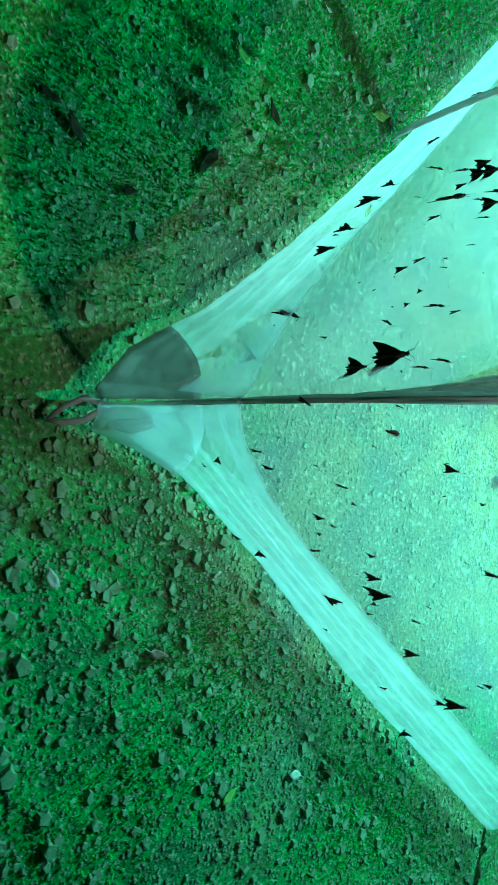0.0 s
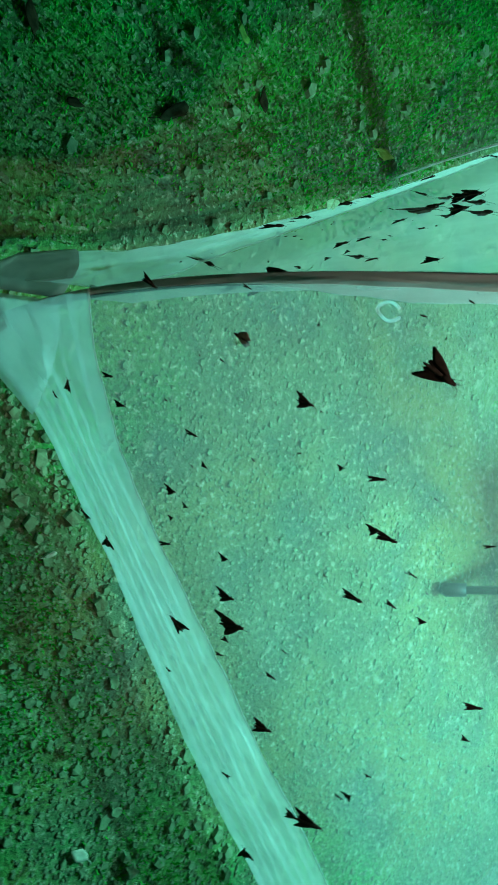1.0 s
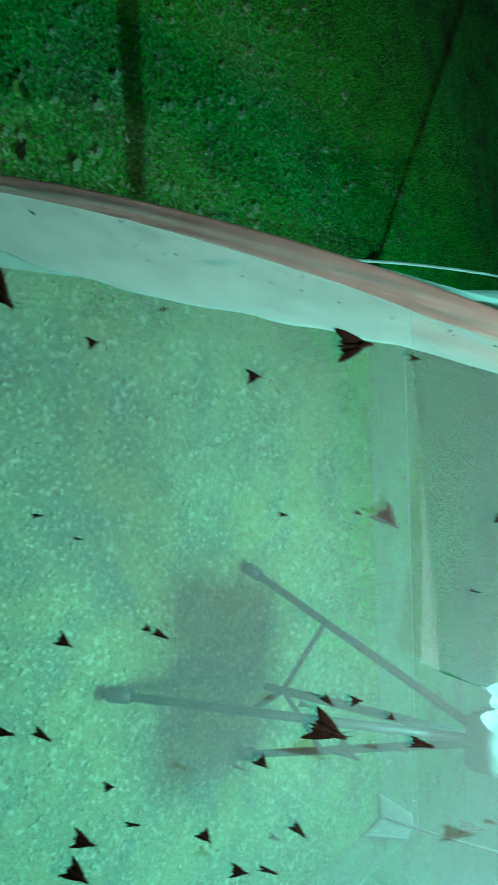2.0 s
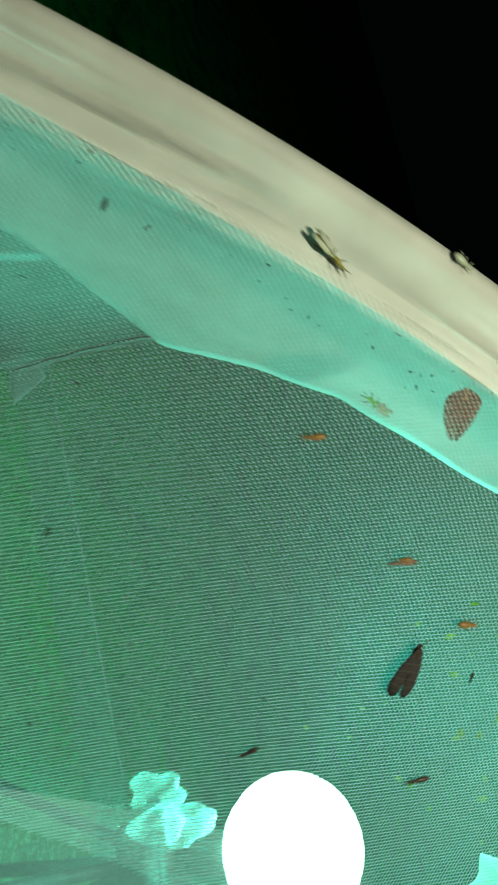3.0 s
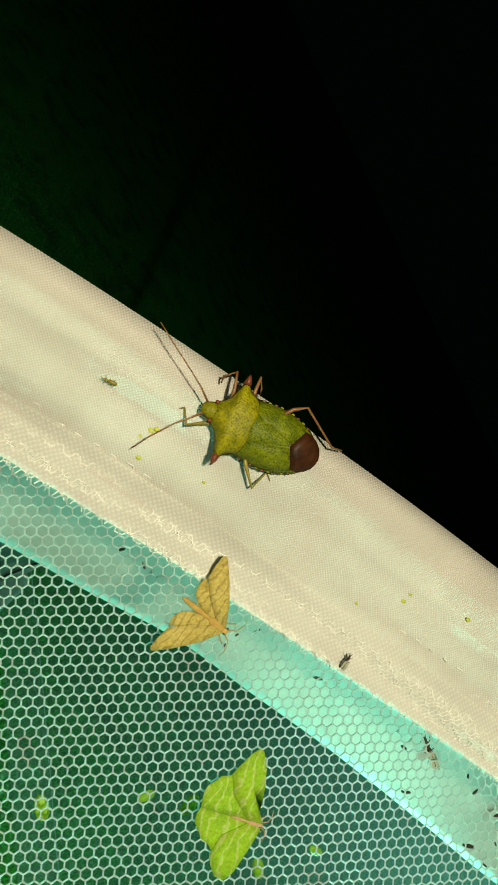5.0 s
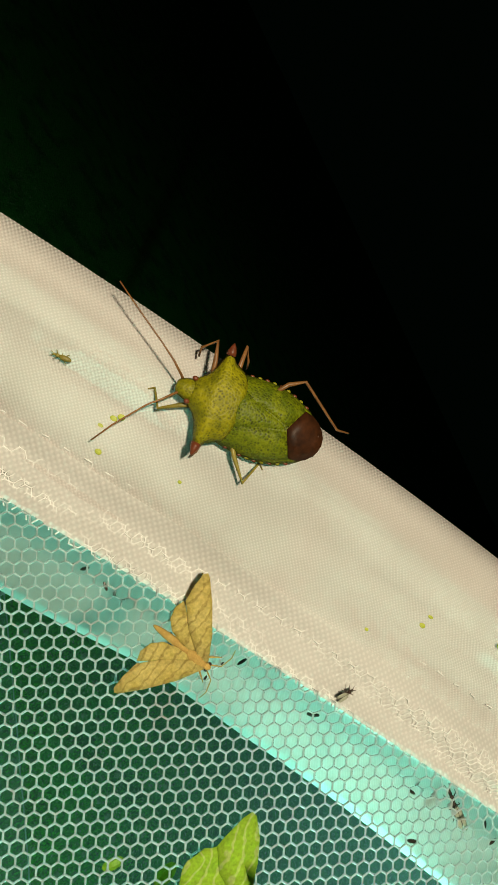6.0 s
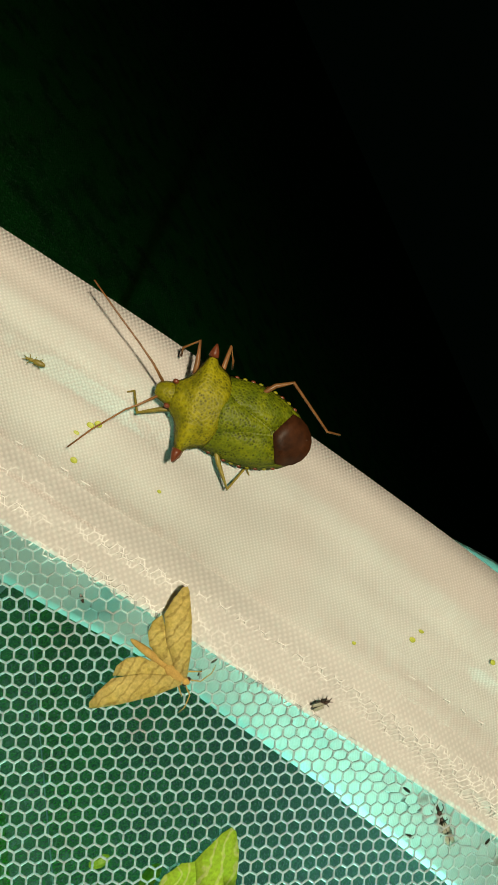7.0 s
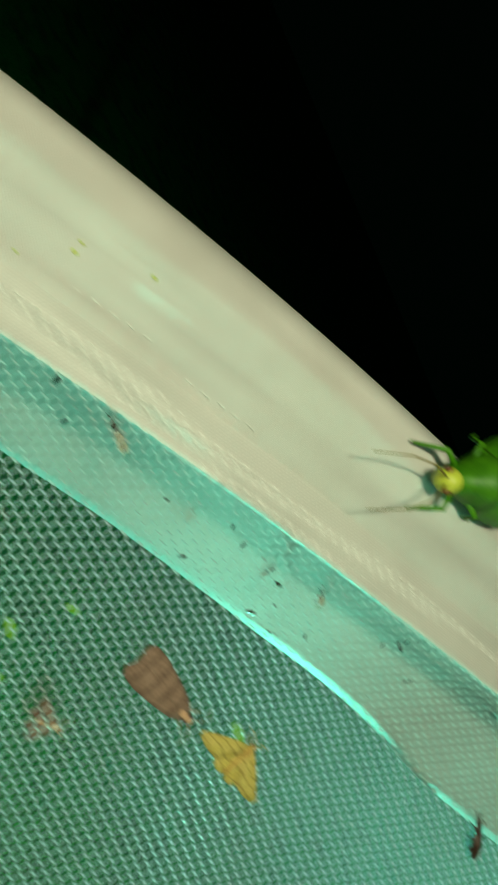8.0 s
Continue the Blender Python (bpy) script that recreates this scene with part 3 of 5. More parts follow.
def gusset(side, foot, material, label):
    """Half of the near corner's end: cloth drawn from the pole down to the ground round the corner."""
    bm = bmesh.new()
    rows = []
    for i in range(13):
        a = i / 12
        top = Vector((0.002 * side, -1.062 + 0.078 * a, 0.026 + 0.115 * a))
        low = foot[0].lerp(foot[1], a * 2) if a < 0.5 else foot[1].lerp(foot[2], a * 2 - 1)
        row = []
        for j in range(9):
            b = j / 8
            sag = 0.022 * math.sin(math.pi * b) + 0.005 * noise.noise(Vector((a * 5, b * 4, side * 3.0)))
            row.append(bm.verts.new(top.lerp(low, b) + Vector((0, 0, sag * (0.3 + a)))))
        rows.append(row)
    for p, q in zip(rows, rows[1:]):
        for k in range(8):
            bm.faces.new((p[k], p[k + 1], q[k + 1], q[k]))
    ob = part("corner_gusset", bm, material, TENT, label)
    mod = ob.modifiers.new("thick", "SOLIDIFY")
    mod.thickness = 0.0012


def corner_end():
    """The near corner: two gussets, the white cap on the pole's end and the cords that run to the peg."""
    gusset(-1, [Vector((-0.014, -1.055, 0.004)), Vector((-0.072, -1.008, 0.004)), Vector((-0.108, -0.950, 0.010))], GREYSHEER, "grey-brown sheer cloth of the corner")
    gusset(1, [Vector((0.038, -1.060, 0.004)), Vector((0.060, -1.000, 0.004)), Vector((0.098, -0.930, 0.010))], HEMCLOTH, "white sheer cloth of the corner")
    bm = bmesh.new()
    tube(bm, [(0.022, -1.040, 0.020), (0.026, -1.020, 0.040), (0.020, -1.005, 0.062), (0.012, -0.992, 0.085)], [0.012, 0.016, 0.014, 0.006], 10)
    part("pole_cap", bm, HEMCLOTH, TENT, "white cloth cap over the pole's end")
    for s in (-1, 1):
        bm = bmesh.new()
        tube(bm, [(0.006, -1.045, 0.024), (0.012 + s * 0.014, -1.075, 0.016), (0.020 + s * 0.010, -1.100, 0.010), (0.027, -1.118, 0.004)], [0.004, 0.0045, 0.004, 0.003], 8)
        part("webbing_loop", bm, PATCH, TENT, "grey webbing loop at the corner")


corner_end()


def tie_loop():
    """A loose loop of white cord under the sleeve."""
    bm = bmesh.new()
    m = Matrix.Translation((0.017, -0.878, 0.496)) @ on_net(0.452, 0.022, 0, 0.004).to_3x3().to_4x4()
    pts = [m @ Vector((0.0085 * math.cos(a), 0.0065 * math.sin(a), 0.001 * math.sin(3 * a))) for a in np.linspace(0.4, 5.6, 26)]
    tube(bm, pts, 0.0013, 7)
    part("tie_loop", bm, HEMCLOTH, TENT, "loose loop of white cord under the sleeve")


tie_loop()


def zipper():
    bm = bmesh.new()
    pts = [panel_point(1, 0.004 + 0.9 * i / 40, 0.472 + 0.19 * (0.004 + 0.9 * i / 40)) for i in range(41)]
    for p, q in zip(pts, pts[1:]):
        s = Vector((-1, 1, 0)).normalized() * 0.017
        out = Vector((-1, -1, 0)).normalized() * 0.003
        v = [bm.verts.new(x) for x in (p - s + out, p + s + out, q + s + out, q - s + out)]
        bm.faces.new(v)
    bmesh.ops.remove_doubles(bm, verts=bm.verts, dist=1e-5)
    ob = part("door_zipper", bm, CLOTH, TENT, "cloth zipper strip up the net door")
    mod = ob.modifiers.new("thick", "SOLIDIFY")
    mod.thickness = 0.003


zipper()


# ---- lamp on its stand ----
def lamp_stand():
    foot = Vector((LAMP_AT.x, LAMP_AT.y, 0))
    stand = thing("lamp_stand", "dark metal tripod light stand inside the net", "tripod", at=Matrix.Translation(foot))
    hub = Vector((0, 0, LAMP_AT.z - 0.16))
    bm = bmesh.new()
    tube(bm, [(0, 0, 0.10), (0, 0, LAMP_AT.z - 0.09)], 0.008, 12)
    part("pole", bm, STEEL, stand)
    bm = bmesh.new()
    tube(bm, [hub - Vector((0, 0, 0.03)), hub, hub + Vector((0, 0, 0.02))], [0.016, 0.02, 0.016], 14)
    part("collar", bm, STEEL, stand)
    for fx, fy in ((-0.206, -0.070), (0.148, -0.268), (0.105, 0.135)):
        bm = bmesh.new()
        end = Vector((fx, fy, 0.006))
        tube(bm, [hub, hub.lerp(end, 0.5), end], 0.0075, 8)
        leg = part("leg", bm, STEEL, stand)
        bm = bmesh.new()
        tube(bm, [end + (hub - end) * 0.06, end, end - Vector((0, 0, 0.004))], [0.012, 0.013, 0.011], 10)
        part("rubber_foot", bm, STEEL, leg)
        bm = bmesh.new()
        tube(bm, [(0, 0, 0.14), hub.lerp(end, 0.62)], 0.005, 6)
        part("brace", bm, STEEL, stand)
    bm = bmesh.new()
    tube(bm, [(0, 0, LAMP_AT.z - 0.12), (0, 0, LAMP_AT.z - 0.09), (0, 0, LAMP_AT.z - 0.06)], [0.018, 0.022, 0.02], 16)
    part("socket", bm, STEEL, stand)
    bm = bmesh.new()
    bmesh.ops.create_cube(bm, size=1.0, matrix=Matrix.Translation((0, 0, LAMP_AT.z - 0.165)) @ Matrix.Rotation(0.5, 4, "Z") @ Matrix.Diagonal((0.085, 0.072, 0.06, 1)))
    bmesh.ops.bevel(bm, geom=bm.edges[:], offset=0.006, segments=2, affect="EDGES")
    part("ballast_box", bm, STEEL, stand, "dark ballast box under the socket")
    for k, (dx, dy, dz) in enumerate(((-0.012, -0.063, -0.128), (-0.040, -0.085, -0.122), (-0.017, -0.052, -0.10))):
        bm = bmesh.new()
        bmesh.ops.create_icosphere(bm, subdivisions=3, radius=0.02)
        for v in bm.verts:
            v.co *= 1 + 0.5 * noise.noise(v.co * 70 + Vector((k * 3, 0, 0)))
            v.co.z *= 1.5
            v.co += Vector((dx, dy, LAMP_AT.z + dz))
        part("plastic_wrap", bm, PLASTIC, stand, "crumpled white plastic wrap")
    bulb = thing("light_bulb", "large lit white light bulb standing on the stand", "light bulb", at=Matrix.Translation(LAMP_AT))
    bm = bmesh.new()
    blob(bm, (0, 0, 0), (0.074, 0.074, 0.074), 14, 24)
    ob = part("glass", bm, GLASS, bulb)
    ob.visible_shadow = False


lamp_stand()


# ---- insects: x is the heading, z away from what they sit on; built in millimetres ----
MM = 0.001


def wing_surface(name, base, deep, band, band_scale, through_light=0.3, veins=60.0, along="X", distort=3.0):
    """A scaled wing: fine speckle, wavy cross lines and darker veins."""
    m, nt, p, out = shader(name)
    tc = nt.nodes.new("ShaderNodeTexCoord")
    fleck, blot = noise_of(nt, 2600.0, 3.0), noise_of(nt, 420.0, 4.0)
    w = node(nt, "ShaderNodeTexWave", Scale=band_scale, Distortion=distort, Detail=2.0)
    w.inputs["Detail Scale"].default_value = 1.5
    w.bands_direction = along
    nt.links.new(tc.outputs["Object"], w.inputs["Vector"])
    col = mix(nt, ramp(nt, blot, (0.35, (0, 0, 0)), (0.65, (1, 1, 1))), base, deep)
    col = mix(nt, ramp(nt, w.outputs["Fac"], (0.80, (0, 0, 0)), (0.95, (0.75, 0.75, 0.75))), col, band)
    col = mix(nt, 0.35, col, ramp(nt, fleck, (0.3, tuple(c * 0.45 for c in base)), (0.7, tuple(min(1, c * 1.5) for c in base))))
    nt.links.new(col, p.inputs["Base Color"])
    p.inputs["Roughness"].default_value = 0.75
    p.inputs["Specular IOR Level"].default_value = 0.2
    t = nt.nodes.new("ShaderNodeBsdfTranslucent")
    nt.links.new(col, t.inputs["Color"])
    ms = nt.nodes.new("ShaderNodeMixShader")
    ms.inputs[0].default_value = through_light
    nt.links.new(p.outputs[0], ms.inputs[1])
    nt.links.new(t.outputs[0], ms.inputs[2])
    nt.links.new(ms.outputs[0], out.inputs["Surface"])
    relief(nt, [p], fleck, 0.4, 0.0001)
    return m


OCHRE = wing_surface("ochre_moth_wing", (0.66, 0.54, 0.20), (0.52, 0.40, 0.08), (0.26, 0.17, 0.03), 260.0, 0.35, distort=7.0)
OCHREFUR = surface("orange_moth_fur", (0.40, 0.24, 0.06), (0.56, 0.38, 0.11), 900, 0.8, 0.5, 0.0002)
LEAFWING = wing_surface("leaf_green_moth_wing", (0.42, 0.62, 0.06), (0.30, 0.52, 0.05), (0.70, 0.74, 0.34), 190.0, 0.4, distort=8.0)
LEAFFUR = surface("pinkish_moth_fur", (0.42, 0.24, 0.16), (0.55, 0.36, 0.22), 900, 0.8, 0.4, 0.0002)
BARKWING = wing_surface("bark_brown_moth_wing", (0.15, 0.07, 0.05), (0.06, 0.028, 0.022), (0.40, 0.24, 0.19), 120.0, 0.06, distort=6.0)
SOOTWING = wing_surface("soot_grey_moth_wing", (0.045, 0.035, 0.035), (0.025, 0.02, 0.02), (0.07, 0.055, 0.05), 100.0, 0.1)
PALEWING = wing_surface("pale_green_moth_wing", (0.62, 0.70, 0.45), (0.50, 0.62, 0.35), (0.75, 0.78, 0.6), 60.0, 0.5)
FAWNWING = wing_surface("fawn_moth_wing", (0.30, 0.20, 0.155), (0.19, 0.12, 0.09), (0.05, 0.03, 0.022), 120.0, 0.25, distort=2.0)
TANWING = wing_surface("tan_moth_wing", (0.30, 0.19, 0.14), (0.17, 0.105, 0.08), (0.09, 0.05, 0.04), 110.0, 0.25)
def pitted(name, base, deep, pit):
    """Chitin with dense dark punctures and broad mottling."""
    m, nt, p, out = shader(name)
    tc = nt.nodes.new("ShaderNodeTexCoord")
    v = node(nt, "ShaderNodeTexVoronoi", Scale=3100.0)
    nt.links.new(tc.outputs["Object"], v.inputs["Vector"])
    col = ramp(nt, noise_of(nt, 700.0, 5.0), (0.34, deep), (0.66, base))
    some = ramp(nt, noise_of(nt, 1100.0, 3.0), (0.36, (0.3, 0.3, 0.3)), (0.62, (0.95, 0.95, 0.95)))
    dots = mix(nt, 1.0, ramp(nt, v.outputs["Distance"], (0.18, (1, 1, 1)), (0.62, (0, 0, 0))), some, "MULTIPLY")
    col = mix(nt, dots, col, pit)
    nt.links.new(col, p.inputs["Base Color"])
    p.inputs["Roughness"].default_value = 0.55
    p.inputs["Specular IOR Level"].default_value = 0.25
    relief(nt, [p], v.outputs["Distance"], 0.7, 0.00010)
    return m


SHELLGREEN = pitted("olive_pitted_bug_shell", (0.175, 0.200, 0.007), (0.085, 0.115, 0.005), (0.030, 0.036, 0.003))
SHELLYELLOW = pitted("yellow_olive_bug_shell", (0.29, 0.262, 0.010), (0.165, 0.16, 0.007), (0.075, 0.073, 0.005))
MEMBRANE = surface("brown_bug_membrane", (0.010, 0.005, 0.003), (0.075, 0.024, 0.008), 260, 0.5, 0.3, 0.0001, through_light=0.15, spec=0.2, spread=0.0)
REDHORN = surface("red_brown_chitin", (0.09, 0.022, 0.010), (0.17, 0.045, 0.018), 900, 0.35, 0.3, 0.0001)
LEGBROWN = surface("brown_chitin_leg", (0.13, 0.055, 0.02), (0.26, 0.12, 0.04), 900, 0.4, 0.3, 0.0001)
LEGOLIVE = surface("olive_chitin_leg", (0.16, 0.13, 0.02), (0.30, 0.24, 0.05), 900, 0.4, 0.3, 0.0001)
BLACKSHELL = surface("black_beetle_shell", (0.02, 0.012, 0.008), (0.06, 0.03, 0.02), 600, 0.3, 0.3, 0.0002)
AMBERSHELL = surface("amber_beetle_shell", (0.16, 0.07, 0.015), (0.30, 0.15, 0.035), 500, 0.4, 0.3, 0.0002)
# the bush cricket's green, darkened so its backlit shade lies in the colour
KATYGREEN = surface("shaded_green_insect_skin", (0.05, 0.17, 0.008), (0.11, 0.30, 0.015), 500, 0.5, 0.3, 0.0002, through_light=0.2)
LIMESHELL = surface("lime_green_insect_skin", (0.20, 0.42, 0.02), (0.38, 0.62, 0.06), 500, 0.45, 0.3, 0.0002, through_light=0.3)
LIMEHEAD = surface("yellow_green_insect_head", (0.34, 0.42, 0.04), (0.50, 0.52, 0.08), 500, 0.45, 0.3, 0.0002)
CLEARWING = surface("pale_fly_wing", (0.45, 0.46, 0.36), (0.60, 0.60, 0.48), 600, 0.3, 0.2, 0.0001, through_light=0.4)


def mm_tube(bm, pts, radii, sides=6):
    r = [x * MM for x in radii] if isinstance(radii, (list, tuple)) else radii * MM
    return tube(bm, [Vector(p) * MM for p in pts], r, sides)


def mm_blob(bm, c, r, rings=8, sides=12, squash=0.0):
    return blob(bm, Vector(c) * MM, [x * MM for x in r], rings, sides, squash)


def shell(bm, stations, steps=10, floor=0.0, shrink=1.0):
    """A rounded back: stations of (x, left half width, right half width, top height) in millimetres, over a flat floor."""
    rows = []
    for x, wl, wr, top in stations:
        row = []
        for k in range(steps + 1):
            f = k / steps * 2 - 1
            y = f * (wl if f > 0 else wr)
            z = floor + (top - floor) * max(0.0, 1 - abs(f) ** 2.6)
            row.append(bm.verts.new(Vector((x, y, z)) * MM))
        low = [bm.verts.new(Vector((x, (wl if f > 0 else -wr) * 0.5 * abs(f), floor - (top - floor) * 0.35)) * MM) for f in (1, -1)]
        rows.append(row + low)
    n = steps + 3
    for a, b in zip(rows, rows[1:]):
        for k in range(n):
            bm.faces.new((a[k], a[(k + 1) % n], b[(k + 1) % n], b[k]))
    bm.faces.new(rows[0][::-1])
    bm.faces.new(rows[-1])
    bmesh.ops.recalc_face_normals(bm, faces=bm.faces)
    return bm


def shield_bug(at):
    bug = thing("shield_bug", "olive green shield bug with spined shoulders on the cream sleeve", "insect", at=at)
    z0 = 1.5
    tops = lambda x: float(np.interp(-x, [-4.0, -0.5, 2.0, 4.5, 6.6, 8.0, 8.8], [3.9, 4.1, 3.9, 3.5, 3.0, 2.5, 2.2]))
    wide = lambda x: float(np.interp(-x, [-4.0, -2.0, 0.5, 2.4, 4.5, 6.6, 8.0, 8.8], [4.2, 4.6, 4.9, 4.9, 4.4, 3.5, 2.4, 1.2]))
    dome = lambda x, y: z0 + (tops(x) - z0) * max(0.0, 1 - abs(y / wide(x)) ** 2.6)
    bm = bmesh.new()
    shell(bm, [(x, wide(x), wide(x), tops(x)) for x in (4.0, 3.0, 2.0, 1.0, 0.0, -1.0, -2.0, -3.2, -4.5, -5.6, -6.6, -7.4, -8.0, -8.5, -8.8)], 14, z0)
    part("abdomen", bm, SHELLGREEN, bug)
    for side in (1, -1):
        for k in range(9):
            x = 1.6 - k * 0.95
            bm = bmesh.new()
            mm_blob(bm, (x, side * (wide(x) - 0.16), z0 + 0.1), (0.30, 0.22, 0.15), 6, 8)
            part("edge_spot", bm, REDHORN if k % 2 == 0 else SHELLYELLOW, bug)
    bm = bmesh.new()
    shell(bm, [(8.0, 1.5, 1.5, 3.3), (7.5, 1.9, 1.9, 3.7), (6.9, 2.4, 2.4, 4.0), (6.4, 3.1, 3.1, 4.25), (6.0, 4.2, 4.2, 4.45), (5.6, 5.4, 5.4, 4.6), (5.2, 6.3, 6.3, 4.65), (4.8, 5.9, 5.9, 4.7), (4.2, 5.1, 5.1, 4.7), (3.4, 4.7, 4.7, 4.65), (2.6, 4.3, 4.3, 4.55), (2.0, 3.4, 3.4, 4.4)], 16, 2.6)
    pron = part("pronotum", bm, SHELLYELLOW, bug, "yellow-olive pitted shoulder plate")
    for side in (1, -1):
        bm = bmesh.new()
        mm_tube(bm, [(5.15, side * 5.5, 2.9), (5.2, side * 6.0, 3.0), (5.25, side * 6.5, 3.1), (5.3, side * 6.95, 3.15)], [0.62, 0.52, 0.34, 0.08], 10)
        part("shoulder_spine", bm, REDHORN, pron, "red shoulder spine")
    bm = bmesh.new()
    shell(bm, [(2.8, 2.7, 2.7, 4.5), (1.6, 2.5, 2.5, 4.55), (0.2, 2.1, 2.1, 4.45), (-1.2, 1.5, 1.5, 4.2), (-2.6, 0.95, 0.95, 3.95), (-3.6, 0.5, 0.5, 3.7), (-4.1, 0.15, 0.15, 3.5)], 10, 3.3)
    part("scutellum", bm, SHELLGREEN, bug)
    for side in (1, -1):
        out = [(3.0, 1.2), (2.8, 4.1), (1.6, 4.4), (0.2, 4.6), (-1.0, 4.65), (-2.2, 4.5), (-3.4, 4.1), (-4.8, 3.7), (-5.9, 3.1), (-5.0, 1.7), (-4.2, 0.3), (-3.4, 0.5), (-2.4, 0.8), (0.0, 1.4)]
        bm = bmesh.new()
        leaf_sheet(bm, [(x * MM, side * y * MM) for x, y in (out if side > 0 else out[::-1])], lambda x, y: (dome(x / MM, y / MM) + 0.02) * MM, 0.10 * MM)
        part("forewing", bm, SHELLGREEN, bug)
    out = [(-4.9, 1.6), (-5.8, 3.0), (-7.0, 2.9), (-8.0, 2.4), (-8.8, 1.6), (-9.1, 0.8), (-9.2, 0.0), (-9.1, -0.8), (-8.8, -1.6), (-8.0, -2.4), (-7.0, -2.9), (-5.8, -3.0), (-4.9, -1.6), (-4.1, 0.0)]
    bm = bmesh.new()
    leaf_sheet(bm, [(x * MM, y * MM) for x, y in out], lambda x, y: (max(dome(max(x / MM, -8.6), y / MM * 0.9), 1.9) + 0.08) * MM, 0.1 * MM)
    part("wing_membrane", bm, MEMBRANE, bug, "dark brown wing membrane")
    bm = bmesh.new()
    shell(bm, [(9.75, 0.5, 0.5, 2.9), (9.5, 0.85, 0.85, 3.1), (9.0, 1.1, 1.1, 3.3), (8.4, 1.3, 1.3, 3.45), (7.9, 1.45, 1.45, 3.5), (7.3, 1.6, 1.6, 3.4)], 10, 2.4)
    head = part("head", bm, SHELLYELLOW, bug)
    for side in (1, -1):
        bm = bmesh.new()
        mm_blob(bm, (8.0, side * 1.42, 2.95), (0.36, 0.30, 0.30), 8, 10)
        part("eye", bm, REDHORN, head, "small red-brown eye")
    for pts in ([(9.3, 0.8, 2.6), (10.6, 2.2, 2.8), (12.0, 3.5, 2.6), (14.6, 6.9, 1.8), (16.2, 9.5, 1.0)], [(9.3, -0.9, 2.6), (11.0, -2.3, 3.0), (13.2, -3.8, 3.0), (17.0, -6.2, 3.0), (19.9, -8.1, 3.2)]):
        bm = bmesh.new()
        mm_tube(bm, pts, [0.17, 0.13, 0.10, 0.10, 0.09], 7)
        part("antenna", bm, LEGBROWN, bug)
    legs = [
        ([(6.4, 1.2, 2.0), (8.2, 1.9, 1.8), (10.6, 3.3, 1.4), (11.7, 1.1, 0.4), (13.3, 2.1, -0.6)], LEGOLIVE),
        ([(6.2, -2.2, 2.0), (6.5, -4.3, 2.2), (7.0, -6.7, 1.8), (8.4, -5.5, 0.4), (8.2, -4.6, -0.6)], LEGBROWN),
        ([(4.0, 2.6, 1.8), (4.2, 4.2, 1.6), (4.4, 5.2, 1.2), (4.4, 6.2, 0.3), (4.7, 7.0, -0.6)], LEGBROWN),
        ([(3.4, -3.0, 2.0), (3.6, -5.2, 2.4), (3.6, -7.4, 2.0), (2.6, -6.2, 0.8), (2.2, -5.4, -0.4)], LEGBROWN),
        ([(1.6, 3.0, 1.8), (0.2, 5.2, 1.8), (-2.0, 7.7, 1.2), (-3.3, 4.6, 0.4), (-4.9, 6.1, -0.7)], LEGOLIVE),
        ([(-0.8, -2.8, 2.0), (-2.7, -5.2, 2.4), (-4.6, -6.4, 2.2), (-11.0, -2.8, 0.4), (-12.9, -3.1, -0.4)], LEGBROWN),
    ]
    for pts, stuff in legs:
        bm = bmesh.new()
        mm_tube(bm, pts, [0.28, 0.30, 0.2, 0.16, 0.13], 8)
        part("leg", bm, stuff, bug)
    bug.scale = (1.02, 1.02, 1.02)
    return bug


